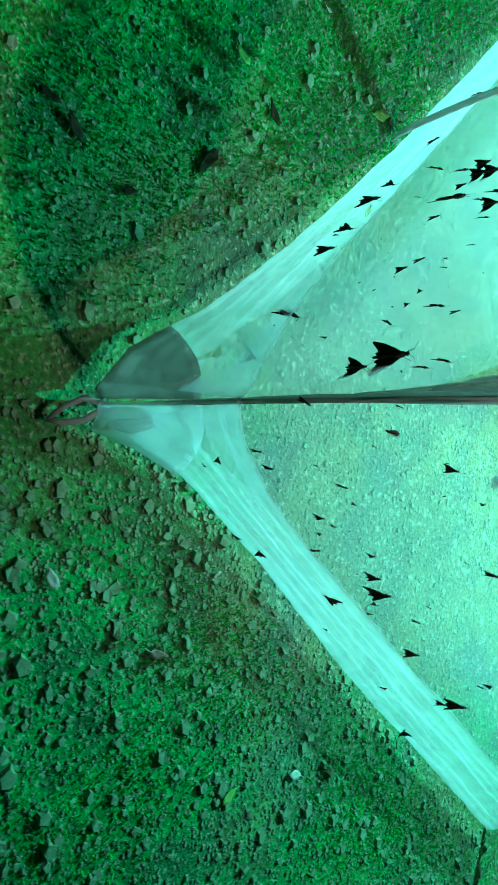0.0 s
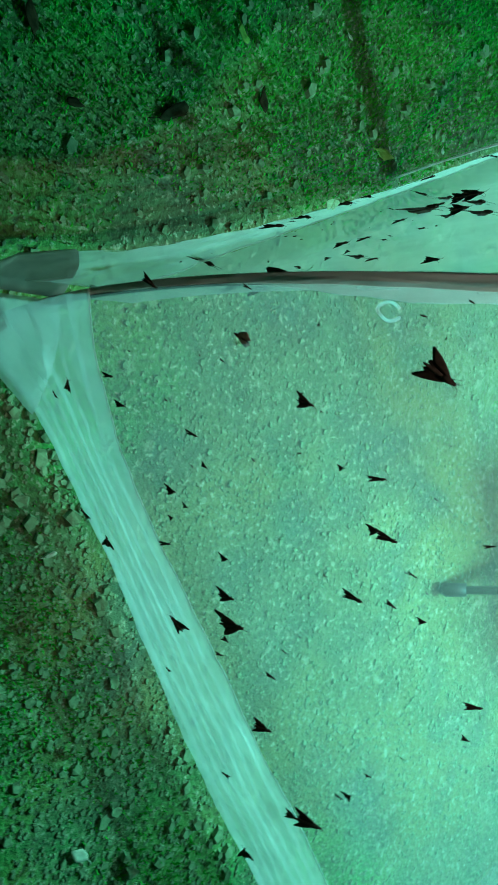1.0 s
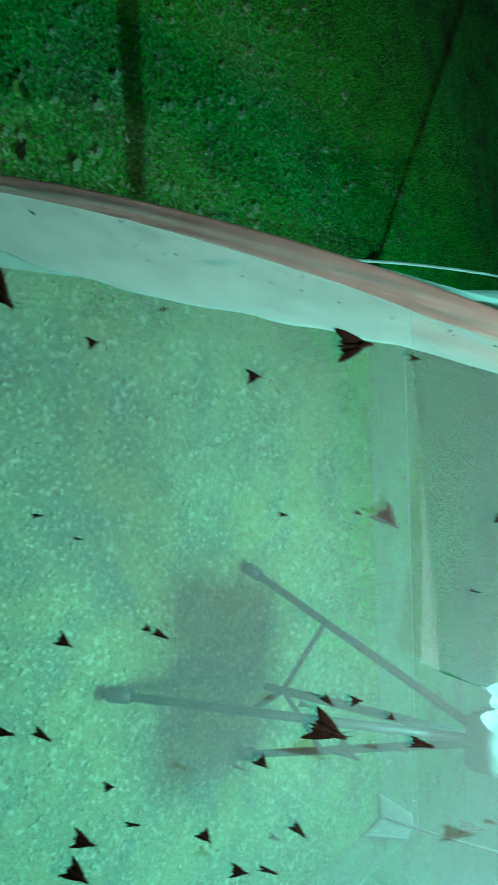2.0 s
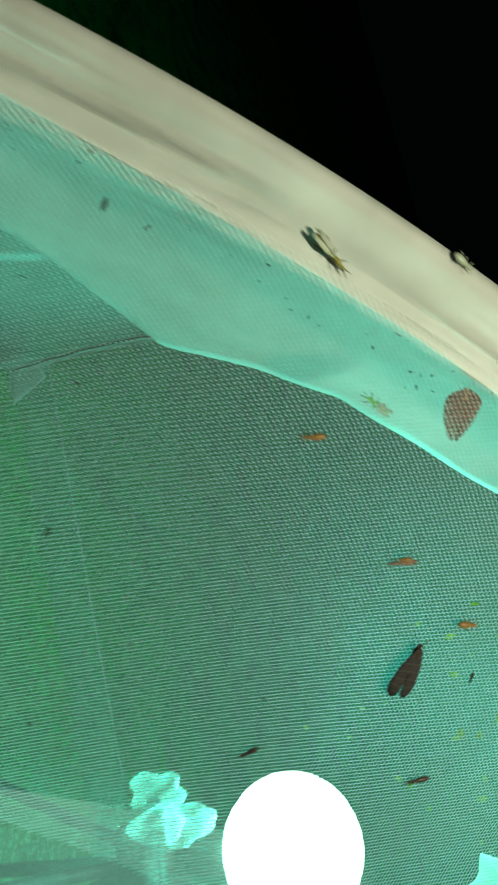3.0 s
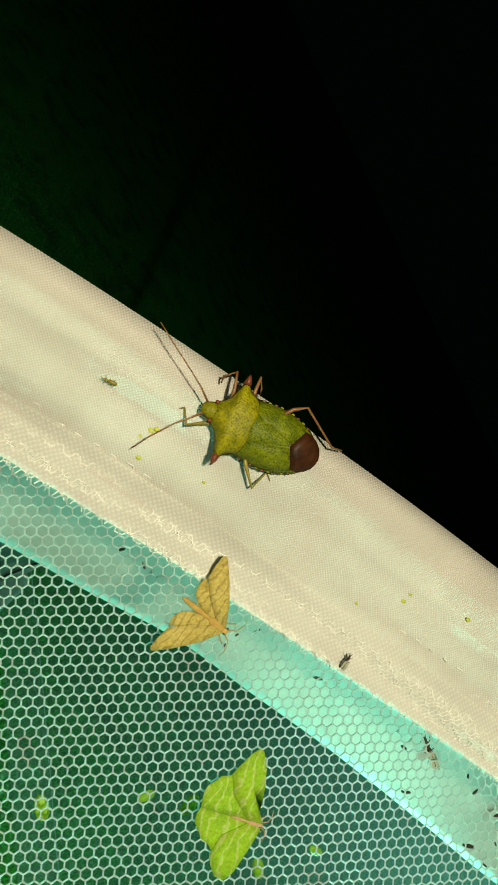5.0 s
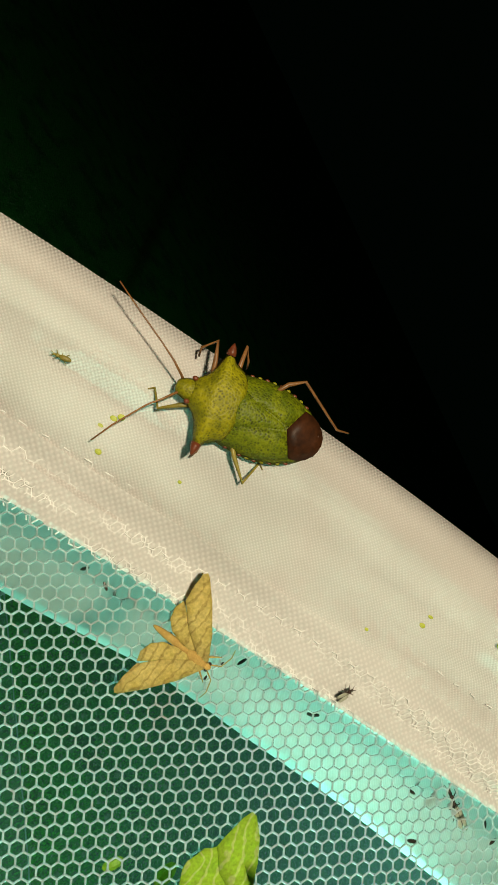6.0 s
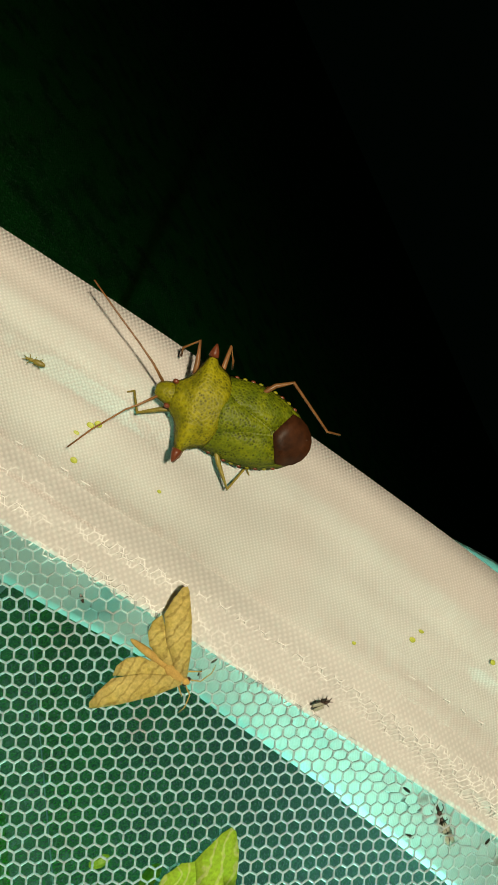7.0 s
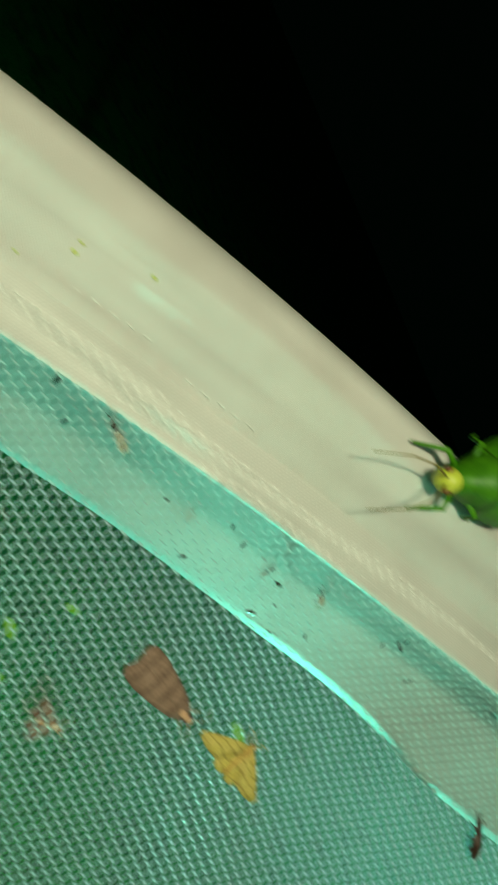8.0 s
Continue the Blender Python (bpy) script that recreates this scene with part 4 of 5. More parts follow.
def moth(name, label, at, body, tip, hind, wing, fur, fur_r=0.9, roof=0.12, group="", outlines=None, antenna=True, key="insect", cover=0.95):
    """A moth in millimetres: body length, forewing tip (x back of the head, y out), hindwing corner; roof bends the wings down outwards."""
    ob = thing(name, label, key, group, at=at)
    tx, ty = tip
    hx, hy = hind
    bm = bmesh.new()
    mm_blob(bm, (-body * 0.62, 0, fur_r * 0.9), (body * 0.40, fur_r * 0.62, fur_r * 0.6), 10, 10)
    part("abdomen", bm, fur, ob)
    bm = bmesh.new()
    mm_blob(bm, (-body * 0.22, 0, fur_r), (body * 0.2, fur_r, fur_r * 0.9), 10, 12)
    part("thorax", bm, fur, ob)
    bm = bmesh.new()
    mm_blob(bm, (-body * 0.03, 0, fur_r), (body * 0.08, fur_r * 0.55, fur_r * 0.55), 8, 10)
    part("head", bm, fur, ob)
    for side in (1, -1):
        def out(points):
            pts = [(x * MM, side * y * MM) for x, y in points]
            return pts if side > 0 else pts[::-1]
        bend = lambda x, y: (fur_r * cover - roof * abs(y) / MM) * MM
        sx, sy = -body * 0.12, fur_r * 0.45
        fore = [(sx, sy), (sx + (tx - sx) * 0.35 + ty * 0.05, sy + (ty - sy) * 0.42), (sx + (tx - sx) * 0.7 + ty * 0.06, sy + (ty - sy) * 0.76), (tx + ty * 0.02, ty * 0.97), (tx - ty * 0.05, ty), (tx - ty * 0.12, ty * 0.9),
                ((tx + hx) * 0.5 - ty * 0.06, (ty + hy) * 0.5), (hx * 0.9, hy * 0.75), (sx - body * 0.18, sy * 0.8)]
        if outlines:
            fore = outlines[0 if side > 0 else -2]
        bm = bmesh.new()
        leaf_sheet(bm, out(fore), bend, 0.14 * MM)
        part("forewing", bm, wing, ob)
        low = [(sx - body * 0.1, sy), ((tx + hx) * 0.46, (ty + hy) * 0.46), (hx * 0.98, hy * 1.06), (hx * 1.06, hy * 0.8), (hx * 1.02, hy * 0.4), (hx * 0.8, fur_r * 0.3)]
        if outlines:
            low = outlines[1 if side > 0 else -1]
        bm = bmesh.new()
        leaf_sheet(bm, out(low), lambda x, y: bend(x, y) - 0.22 * MM, 0.12 * MM)
        part("hindwing", bm, wing, ob)
        bm = bmesh.new()
        mm_blob(bm, (body * 0.0, side * fur_r * 0.5, fur_r), (fur_r * 0.3, fur_r * 0.26, fur_r * 0.3), 6, 8)
        part("eye", bm, BLACKSHELL, ob, "round black eye")
        if antenna:
            bm = bmesh.new()
            mm_tube(bm, [(0, side * 0.3, fur_r), (body * 0.16, side * body * 0.12, fur_r), (body * 0.22, side * body * 0.3, fur_r * 0.8), (body * 0.2, side * body * 0.42, fur_r * 0.6)], [0.1, 0.08, 0.07, 0.05], 5)
            part("antenna", bm, fur, ob)
    for side in (1, -1):
        bm = bmesh.new()
        mm_tube(bm, [(-body * 0.15, side * fur_r * 0.5, fur_r * 0.5), (body * 0.02, side * fur_r * 1.6, fur_r * 0.3), (body * 0.12, side * fur_r * 2.2, 0.05)], [0.14, 0.1, 0.07], 5)
        part("leg", bm, fur, ob)
    return ob


def beetle(name, label, at, length, width, shellmat, legmat, wings=False):
    ob = thing(name, label, "insect", at=at)
    bm = bmesh.new()
    mm_blob(bm, (-length * 0.18, 0, width * 0.38), (length * 0.34, width * 0.5, width * 0.4), 10, 12, 0.5)
    part("wing_case", bm, shellmat, ob)
    bm = bmesh.new()
    mm_blob(bm, (length * 0.22, 0, width * 0.34), (length * 0.12, width * 0.36, width * 0.3), 8, 10, 0.5)
    part("thorax", bm, shellmat, ob)
    bm = bmesh.new()
    mm_blob(bm, (length * 0.38, 0, width * 0.3), (length * 0.1, width * 0.22, width * 0.22), 8, 10)
    part("head", bm, shellmat, ob)
    for side in (1, -1):
        bm = bmesh.new()
        mm_tube(bm, [(length * 0.44, side * 0.1 * width, width * 0.3), (length * 0.62, side * 0.35 * width, width * 0.2)], [0.08 * width, 0.04 * width], 5)
        part("antenna", bm, legmat, ob)
        for k, (x, dx) in enumerate(((0.25, 0.14), (0.02, 0.0), (-0.15, -0.2))):
            bm = bmesh.new()
            mm_tube(bm, [(x * length, side * width * 0.25, width * 0.3), ((x + dx * 0.6) * length, side * width * 0.75, width * 0.35), ((x + dx) * length, side * width * 0.8, 0.02)], [0.08 * width, 0.06 * width, 0.04 * width], 5)
            part("leg", bm, legmat, ob)
        if wings:
            bm = bmesh.new()
            pts = [(0.1 * length, 0.05 * width), (-0.1 * length, 0.55 * width), (-0.55 * length, 0.6 * width), (-0.62 * length, 0.2 * width), (-0.3 * length, 0.02 * width)]
            pts = [(x * MM, side * y * MM) for x, y in pts]
            leaf_sheet(bm, pts if side > 0 else pts[::-1], lambda x, y: width * 0.8 * MM, 0.05 * MM)
            part("wing", bm, CLEARWING, ob)
    return ob


def katydid(at):
    """A young bush cricket: arched smooth back, blunt head, long folded hind legs."""
    ob = thing("green_katydid", "bright green bush cricket on the cream sleeve", "insect", at=at)
    bm = bmesh.new()
    shell(bm, [(2.5, 2.8, 2.8, 6.2), (1.0, 4.2, 4.2, 7.6), (-1.5, 5.6, 5.6, 9.0), (-4.5, 6.4, 6.4, 9.6), (-8.0, 6.0, 6.0, 9.0), (-11.5, 4.6, 4.6, 7.4), (-14.0, 2.8, 2.8, 5.6), (-15.5, 0.9, 0.9, 4.2)], 14, 2.4)
    part("abdomen", bm, KATYGREEN, ob)
    bm = bmesh.new()
    shell(bm, [(5.6, 1.7, 1.7, 5.0), (5.0, 2.1, 2.1, 5.8), (3.6, 2.5, 2.5, 6.5), (2.0, 3.4, 3.4, 7.2), (0.6, 4.4, 4.4, 8.0)], 12, 2.6)
    part("pronotum", bm, KATYGREEN, ob)
    bm = bmesh.new()
    mm_blob(bm, (6.4, 0, 4.0), (1.7, 1.7, 2.0), 10, 14)
    head = part("head", bm, LIMEHEAD, ob, "yellow-green blunt head")
    for side in (1, -1):
        bm = bmesh.new()
        mm_blob(bm, (7.0, side * 1.35, 4.8), (0.5, 0.4, 0.55), 8, 8)
        part("eye", bm, REDHORN, head, "small red-brown eye")
        for pts, r in (([(7.6, side * 0.5, 5.2), (11, side * 2.0, 7.4), (15, side * 3.0, 8.2), (20, side * 3.2, 7.6)], [0.16, 0.12, 0.1, 0.07]),):
            bm = bmesh.new()
            mm_tube(bm, pts, r, 6)
            part("antenna", bm, LEGOLIVE, ob)
        for pts, r in (([(4.6, side * 1.6, 2.8), (6.2, side * 3.6, 3.4), (8.2, side * 4.0, 0.8), (9.4, side * 4.2, 0.2)], [0.5, 0.4, 0.25, 0.2]),
                       ([(2.2, side * 2.0, 2.8), (1.2, side * 4.6, 3.6), (0.4, side * 5.2, 0.6), (-0.8, side * 5.6, 0.2)], [0.5, 0.4, 0.25, 0.2]),
                       ([(-1.5, side * 2.4, 3.2), (-7.0, side * 4.4, 7.6), (-12.5, side * 5.0, 9.6), (-14.0, side * 5.2, 4.6), (-15.5, side * 5.4, 0.4)], [1.0, 0.9, 0.4, 0.28, 0.2])):
            bm = bmesh.new()
            mm_tube(bm, pts, r, 8)
            part("leg", bm, KATYGREEN, ob)
    ob.scale = (1.35, 1.35, 1.35)
    return ob


# ---- moths and small insects on the net ----
def templates():
    base = []
    away = Matrix.Translation((0, 0, -5))
    grp = "dark moths on the net"
    base.append(moth("dark_moth", "dark brown moth with spread triangular wings on the net", away, 17, (-17, 9.5), (-15, 3.0), DARKWING, DARKFUR, 1.6, 0.10, grp))
    base.append(moth("dark_moth", "dark brown moth with half-folded wings on the net", away, 16, (-19, 6.0), (-17, 2.5), DARKWING, DARKFUR, 1.7, 0.22, grp))
    base.append(moth("dark_moth", "slim dark moth with folded wings on the net", away, 15, (-20, 4.0), (-18, 2.0), DARKWING, DARKFUR, 1.5, 0.35, grp))
    base.append(moth("brown_moth", "reddish brown moth with open wings on the net", away, 14, (-10, 12), (-15, 6.0), TANWING, DARKFUR, 1.5, 0.06, grp))
    return base


MOTHS = templates()
pick = random.Random(11)
USED = [0, 0, 0, 0]


def settle(m, k):
    """The same pose, set down on the outside of net panel k."""
    at, n, _, _ = NET_TREE[k].find_nearest(m.translation)
    n = n if n.dot(OUTWARD[k] + Vector((0, 0, 0.3))) > 0 else -n
    x = m.to_3x3().col[0]
    x = (x - n * x.dot(n)).normalized()
    return Matrix.Translation(at + n * 0.003) @ Matrix((x, n.cross(x), n)).transposed().to_4x4()


def moth_on_net(phi, w, turn, size, side):
    k = 0 if size > 21 else pick.choice((0, 0, 0, 1, 1, 2, 3)) if size > 11 else pick.choice((0, 1, 2))
    place(k, on_net(phi, w, turn, 0.003 if w < 0.3 else 0.012, side), size)


def place(k, m, size):
    if USED[k]:
        ob = copy_thing(MOTHS[k], m)
    else:
        ob, USED[k] = MOTHS[k], 1
        ob.matrix_basis = m
    s = size / 20.0
    ob.scale = (s, s, s)


def moth_at(k, phi, v, turn, size):
    """A dark moth on the outside of net panel k, v of the way along it; turn is degrees from along the panel towards up it."""
    size *= 1.15
    kind = 0 if size > 24 else pick.choice((0, 0, 1, 1, 2)) if size > 10 else pick.choice((0, 1, 2))
    p = panel_point(k, phi, v)
    x = (panel_point(k, phi, v + 0.01) - p).normalized()
    up = panel_point(k, phi + 0.01, v) - p
    up = (up - x * up.dot(x)).normalized()
    x = x * math.cos(radians(turn)) + up * math.sin(radians(turn))
    m = settle(Matrix.Translation(p) @ Matrix((x, up, x.cross(up))).transposed().to_4x4(), k)
    if k == 1:
        tilts = [m @ Matrix.Rotation(radians(a), 4, "X") for a in (-26, 26)]
        m = max(tilts, key=lambda q: q.col[2].z)
    place(kind, m, size)


def hem_moth(k, u, f, turn, size):
    """A dark moth on the outside of the ground hem of panel k."""
    p = hem_point(k, u, f, 0.004)
    x = (hem_point(k, u + 0.01, f, 0.004) - p).normalized()
    up = hem_point(k, u, f + 0.1, 0.004) - p
    up = (up - x * up.dot(x)).normalized()
    n = x.cross(up)
    if n.dot(OUTWARD[k]) < 0:
        n = -n
    x = x * math.cos(radians(turn)) + up * math.sin(radians(turn))
    place(0 if size > 18 else 1, Matrix.Translation(p) @ Matrix((x, n.cross(x), n)).transposed().to_4x4(), size)


moth_at(1, 0.133, 0.071, 90, 21.6)
moth_at(1, 0.136, 0.129, 98, 32.1)
moth_at(1, 0.206, 0.330, 90, 47.0)
moth_at(1, 0.172, 0.389, 98, 23.6)
moth_at(1, 0.209, 0.378, 73, 26.7)
moth_at(1, 0.273, 0.324, 110, 32.9)
moth_at(1, 0.239, 0.318, 121, 15.7)
moth_at(1, 0.190, 0.302, 79, 15.9)
moth_at(1, 0.190, 0.359, 71, 15.1)
moth_at(1, 0.211, 0.212, 68, 15.7)
moth_at(1, 0.225, 0.225, 62, 14.2)
moth_at(1, 0.268, 0.203, 111, 10.4)
moth_at(1, 0.258, 0.218, 130, 7.6)
moth_at(1, 0.304, 0.143, 97, 20.1)
moth_at(1, 0.326, 0.137, 67, 10.5)
moth_at(1, 0.393, 0.126, 88, 14.8)
moth_at(1, 0.258, 0.121, 126, 17.5)
moth_at(1, 0.183, 0.110, 128, 10.0)
moth_at(1, 0.361, 0.066, 106, 17.1)
moth_at(1, 0.345, 0.058, 95, 16.0)
moth_at(1, 0.279, 0.062, 82, 26.8)
moth_at(1, 0.312, 0.078, 73, 42.3)
moth_at(1, 0.279, 0.238, 93, 9.3)
moth_at(1, 0.261, 0.170, 87, 7.2)
moth_at(1, 0.258, 0.152, 63, 7.0)
moth_at(1, 0.152, 0.335, 93, 9.4)
moth_at(1, 0.149, 0.387, 94, 22.0)
moth_at(1, 0.228, 0.377, 84, 28.3)
moth_at(1, 0.265, 0.311, 81, 24.6)
moth_at(1, 0.322, 0.275, 99, 30.2)
moth_at(1, 0.267, 0.285, 97, 15.8)
moth_at(1, 0.115, 0.546, 107, 18.7)
moth_at(1, 0.200, 0.399, 71, 23.2)
moth_at(0, 0.274, 0.005, 36, 14.4)
moth_at(0, 0.153, 0.103, 73, 14.0)
moth_at(0, 0.159, 0.075, 76, 14.9)
moth_at(0, 0.369, 0.098, 61, 15.1)
moth_at(0, 0.477, 0.077, 35, 26.4)
moth_at(0, 0.233, 0.131, 66, 13.8)
moth_at(0, 0.224, 0.162, 46, 7.6)
moth_at(0, 0.403, 0.156, 81, 13.5)
moth_at(0, 0.371, 0.150, 83, 6.4)
moth_at(0, 0.161, 0.190, 74, 14.3)
moth_at(0, 0.166, 0.207, 63, 8.4)
moth_at(0, 0.140, 0.218, 89, 7.5)
moth_at(0, 0.187, 0.260, 80, 12.1)
moth_at(0, 0.119, 0.246, 84, 15.4)
moth_at(0, 0.378, 0.204, 84, 11.5)
moth_at(0, 0.389, 0.212, 65, 17.2)
moth_at(0, 0.166, 0.308, 74, 21.8)
moth_at(0, 0.160, 0.342, 83, 35.6)
moth_at(0, 0.331, 0.279, 66, 18.1)
moth_at(0, 0.362, 0.280, 50, 9.4)
moth_at(0, 0.393, 0.245, 53, 7.9)
moth_at(0, 0.385, 0.289, 86, 8.3)
moth_at(0, 0.205, 0.364, 55, 7.7)
moth_at(0, 0.131, 0.362, 35, 9.6)
moth_at(0, 0.115, 0.378, 69, 9.8)
moth_at(0, 0.167, 0.404, 73, 13.7)
moth_at(0, 0.131, 0.475, 63, 23.9)
moth_at(0, 0.136, 0.608, 66, 34.8)
moth_at(0, 0.108, 0.600, 60, 18.4)
moth_at(0, 0.202, 0.542, 119, 15.0)
moth_at(0, 0.185, 0.554, 76, 10.7)
moth_at(0, 0.361, 0.010, 52, 6.8)
moth_at(0, 0.305, 0.065, 44, 4.7)
moth_at(0, 0.245, 0.502, 94, 8.4)
moth_at(0, 0.300, 0.463, 69, 5.9)
moth_at(0, 0.380, 0.415, 67, 8.3)
moth_at(0, 0.409, 0.372, 80, 14.5)
moth_at(0, 0.437, 0.375, 55, 14.3)
moth_at(0, 0.457, 0.454, 68, 17.7)
moth_at(0, 0.495, 0.437, 87, 10.8)
moth_at(0, 0.622, 0.447, 38, 13.5)
moth_at(0, 0.598, 0.389, 37, 10.9)
moth_at(0, 0.447, 0.483, 50, 21.0)
moth_at(0, 0.574, 0.476, 76, 13.0)
moth_at(0, 0.597, 0.477, 67, 13.0)
moth_at(0, 0.466, 0.304, 51, 12.3)
moth_at(0, 0.538, 0.292, 54, 10.8)
moth_at(0, 0.526, 0.289, 46, 6.7)
moth_at(0, 0.658, 0.361, 59, 27.2)
moth_at(0, 0.650, 0.337, 36, 10.2)
moth_at(0, 0.723, 0.371, 71, 15.3)
moth_at(0, 0.628, 0.093, 86, 8.8)
moth_at(0, 0.529, 0.091, 90, 8.0)
moth_at(0, 0.489, 0.226, 79, 6.5)
moth_at(0, 0.480, 0.408, 90, 8.6)
moth_at(0, 0.548, 0.450, 36, 11.7)
moth_at(0, 0.695, 0.347, 49, 6.1)
moth_at(0, 0.672, 0.331, 88, 8.5)
moth_at(0, 0.631, 0.189, 79, 5.1)
moth_at(0, 0.677, 0.181, 59, 4.3)
moth_at(0, 0.464, 0.212, 90, 8.2)
moth_on_net(0.6912, 0.5528, -5, 21.7, 1)
moth_on_net(0.7156, 0.0398, -24, 22.4, 1)
moth_on_net(0.8484, 0.3510, 5, 26.0, 1)
moth_on_net(0.7422, 0.0389, -15, 6.1, 1)
moth_on_net(0.8540, 0.0700, -16, 10.5, 1)
moth_on_net(0.8337, 0.1152, -8, 8.3, 1)
moth_on_net(0.8494, 0.1131, -14, 6.5, 1)
moth_on_net(0.8679, 0.1062, -6, 6.1, 1)
moth_on_net(0.8688, 0.1524, -15, 7.6, 1)
moth_on_net(0.8521, 0.1736, -17, 7.7, 1)
moth_on_net(1.0023, 0.3549, -41, 21.4, 1)
moth_on_net(1.0111, 0.3368, -21, 9.6, 1)
moth_on_net(1.0554, 0.3141, -43, 13.2, 1)
moth_on_net(0.8883, 0.3286, -5, 10.9, 1)
moth_on_net(0.7450, 0.3954, -11, 11.0, 1)
moth_on_net(0.8166, 0.4578, -7, 11.2, 1)
moth_on_net(0.7746, 0.1486, 23, 19.6, 1)
moth_on_net(0.8060, 0.3011, -6, 8.1, 1)
moth_on_net(0.7779, 0.3161, -11, 10.1, 1)
for k, u, f, turn, size in ((0, 0.237, 0.28, 150, 20), (0, 0.329, 0.72, 200, 28), (0, 0.654, 0.17, 160, 26), (0, 0.204, 0.06, 190, 18), (0, 0.079, 0.50, 170, 10),
                            (0, 0.537, 0.39, 220, 13), (0, 0.396, 0.28, 200, 9), (0, 0.071, 0.72, 150, 17), (1, 0.263, 0.94, 100, 30), (1, 0.229, 0.94, 70, 32),
                            (1, 0.321, 0.90, 80, 40), (1, 0.346, 0.94, 110, 23), (1, 0.446, 0.94, 60, 24), (1, 0.254, 0.80, 100, 11), (1, 0.546, 0.94, 95, 17)):
    hem_moth(k, u, f, turn, size)


# ---- the insects beside the ridge ----
BUG_AT = on_net(1.1793, 0.0053, 168, 0.0022)
BUG = shield_bug(BUG_AT)
moth("ochre_moth", "ochre yellow moth with spread wings on the hem of the net", on_net(1.1903, 0.0322, 6, 0.0014), 8.4, (-7.3, 8.7), (-7.0, 3.0), OCHRE, OCHREFUR, 0.85, 0.03, cover=1.62, outlines=([(-0.4, 0.4), (-2.2, 3.4), (-4.6, 6.3), (-6.8, 8.5), (-7.3, 8.75), (-7.7, 8.3), (-7.7, 6.6), (-7.4, 4.6), (-5.0, 2.2), (-2.0, 0.3)], [(-1.8, 0.3), (-5.4, 2.9), (-7.5, 4.4), (-7.9, 3.2), (-7.5, 1.8), (-6.4, 0.8), (-4.5, 0.3)]))
moth("green_moth", "leaf green moth with flat open wings on the net", on_net(1.2131, 0.0534, -12, 0.0006), 6.0, (-3.5, 10.3), (-9.5, 5.0), LEAFWING, LEAFFUR, 0.6, 0.02, cover=1.62, outlines=([(0.1, 0.3), (-1.1, 1.6), (-1.7, 5.4), (-2.6, 8.3), (-4.0, 10.6), (-4.7, 10.9), (-5.6, 9.9), (-6.4, 8.3), (-7.0, 7.2), (-7.5, 6.0), (-6.0, 3.0), (-2.5, 0.2)], [(-1.8, 0.2), (-6.5, 6.4), (-7.8, 5.6), (-8.9, 5.2), (-9.6, 4.2), (-10.4, 3.3), (-10.6, 2.3), (-10.4, 1.2), (-10.2, 0.0), (-5.0, 0.0)], [(0.0, 0.3), (-0.1, 1.3), (-0.7, 4.5), (-1.5, 7.8), (-2.6, 9.3), (-4.2, 9.0), (-5.4, 7.6), (-6.1, 6.2), (-5.6, 3.0), (-2.4, 0.2)], [(-1.4, 0.2), (-5.8, 5.8), (-7.1, 4.8), (-8.3, 4.4), (-9.0, 3.6), (-10.2, 2.4), (-10.4, 1.2), (-10.2, 0.0), (-5.0, 0.0)]))
moth("bark_moth", "brown moth with pinkish bands hanging inside the net", on_net(1.0962, 0.0309, -113, -0.006), 12, (-15, 8.0), (-15.5, 3.0), BARKWING, LEAFFUR, 1.4, 0.10, outlines=([(0.5, 1.0), (-1.5, 5.0), (-3.6, 7.0), (-8.0, 6.7), (-13, 4.9), (-17, 2.6), (-18.6, 0.8), (-9.0, -0.4), (-3, -0.2)], [(-4, 0.2), (-11, 4.2), (-15.5, 3.0), (-17.6, 1.4), (-18, 0.2), (-10, 0.0)]), cover=1.75)
moth("soot_moth", "soot grey moth with folded wings on the net", on_net(1.1443, 0.1134, -104, 0.0006), 15, (-18, 6.6), (-18, 3.0), SOOTWING, DARKFUR, 1.7, 0.15, outlines=([(-0.5, 0.9), (-3, 2.2), (-9, 4.5), (-17, 5.7), (-20.5, 5.2), (-22.4, 3.6), (-22.4, 1.7), (-20.4, 0.5), (-10, -0.7), (-3, -0.4)], [(-4, 0.2), (-14, 3.0), (-19.3, 3.0), (-20.3, 1.6), (-19.4, 0.6), (-10, 0.1)]), cover=1.75)
moth("brown_moth", "small brown banded moth with folded wings on the net", on_net(1.2689, 0.0596, 18, 0.0006), 9, (-11.5, 4.0), (-11, 1.6), FAWNWING, LEAFFUR, 1.1, 0.15, outlines=([(-0.8, 0.5), (-3, 1.9), (-6, 2.6), (-10.5, 3.3), (-13.4, 3.2), (-14.3, 2.2), (-13.9, 0.0), (-6, -0.7), (-2, -0.3)], [(-3, 0.2), (-9, 1.7), (-12.6, 1.8), (-13.0, 1.0), (-8, 0.1)]), cover=1.75)
moth("ochre_moth", "small ochre moth with half-open wings on the net", on_net(1.2819, 0.0580, -71, 0.0006), 6.2, (-9, 6.0), (-10, 2.5), OCHRE, OCHREFUR, 0.7, 0.05, cover=1.3, outlines=([(-0.3, 0.4), (-1.6, 3.2), (-3.6, 6.6), (-4.8, 8.3), (-5.6, 7.9), (-6.0, 5.5), (-5.8, 3.0), (-2.0, 0.3)], [(-1.5, 0.3), (-5.6, 3.2), (-6.6, 2.6), (-6.8, 1.2), (-6.4, 0.3), (-4.0, 0.2)]))
moth("tan_moth", "small tan moth inside the net", on_net(1.2537, 0.0709, -8, -0.004), 5, (-4, 3.5), (-5, 1.5), TANWING, LEAFFUR, 0.6, 0.1)
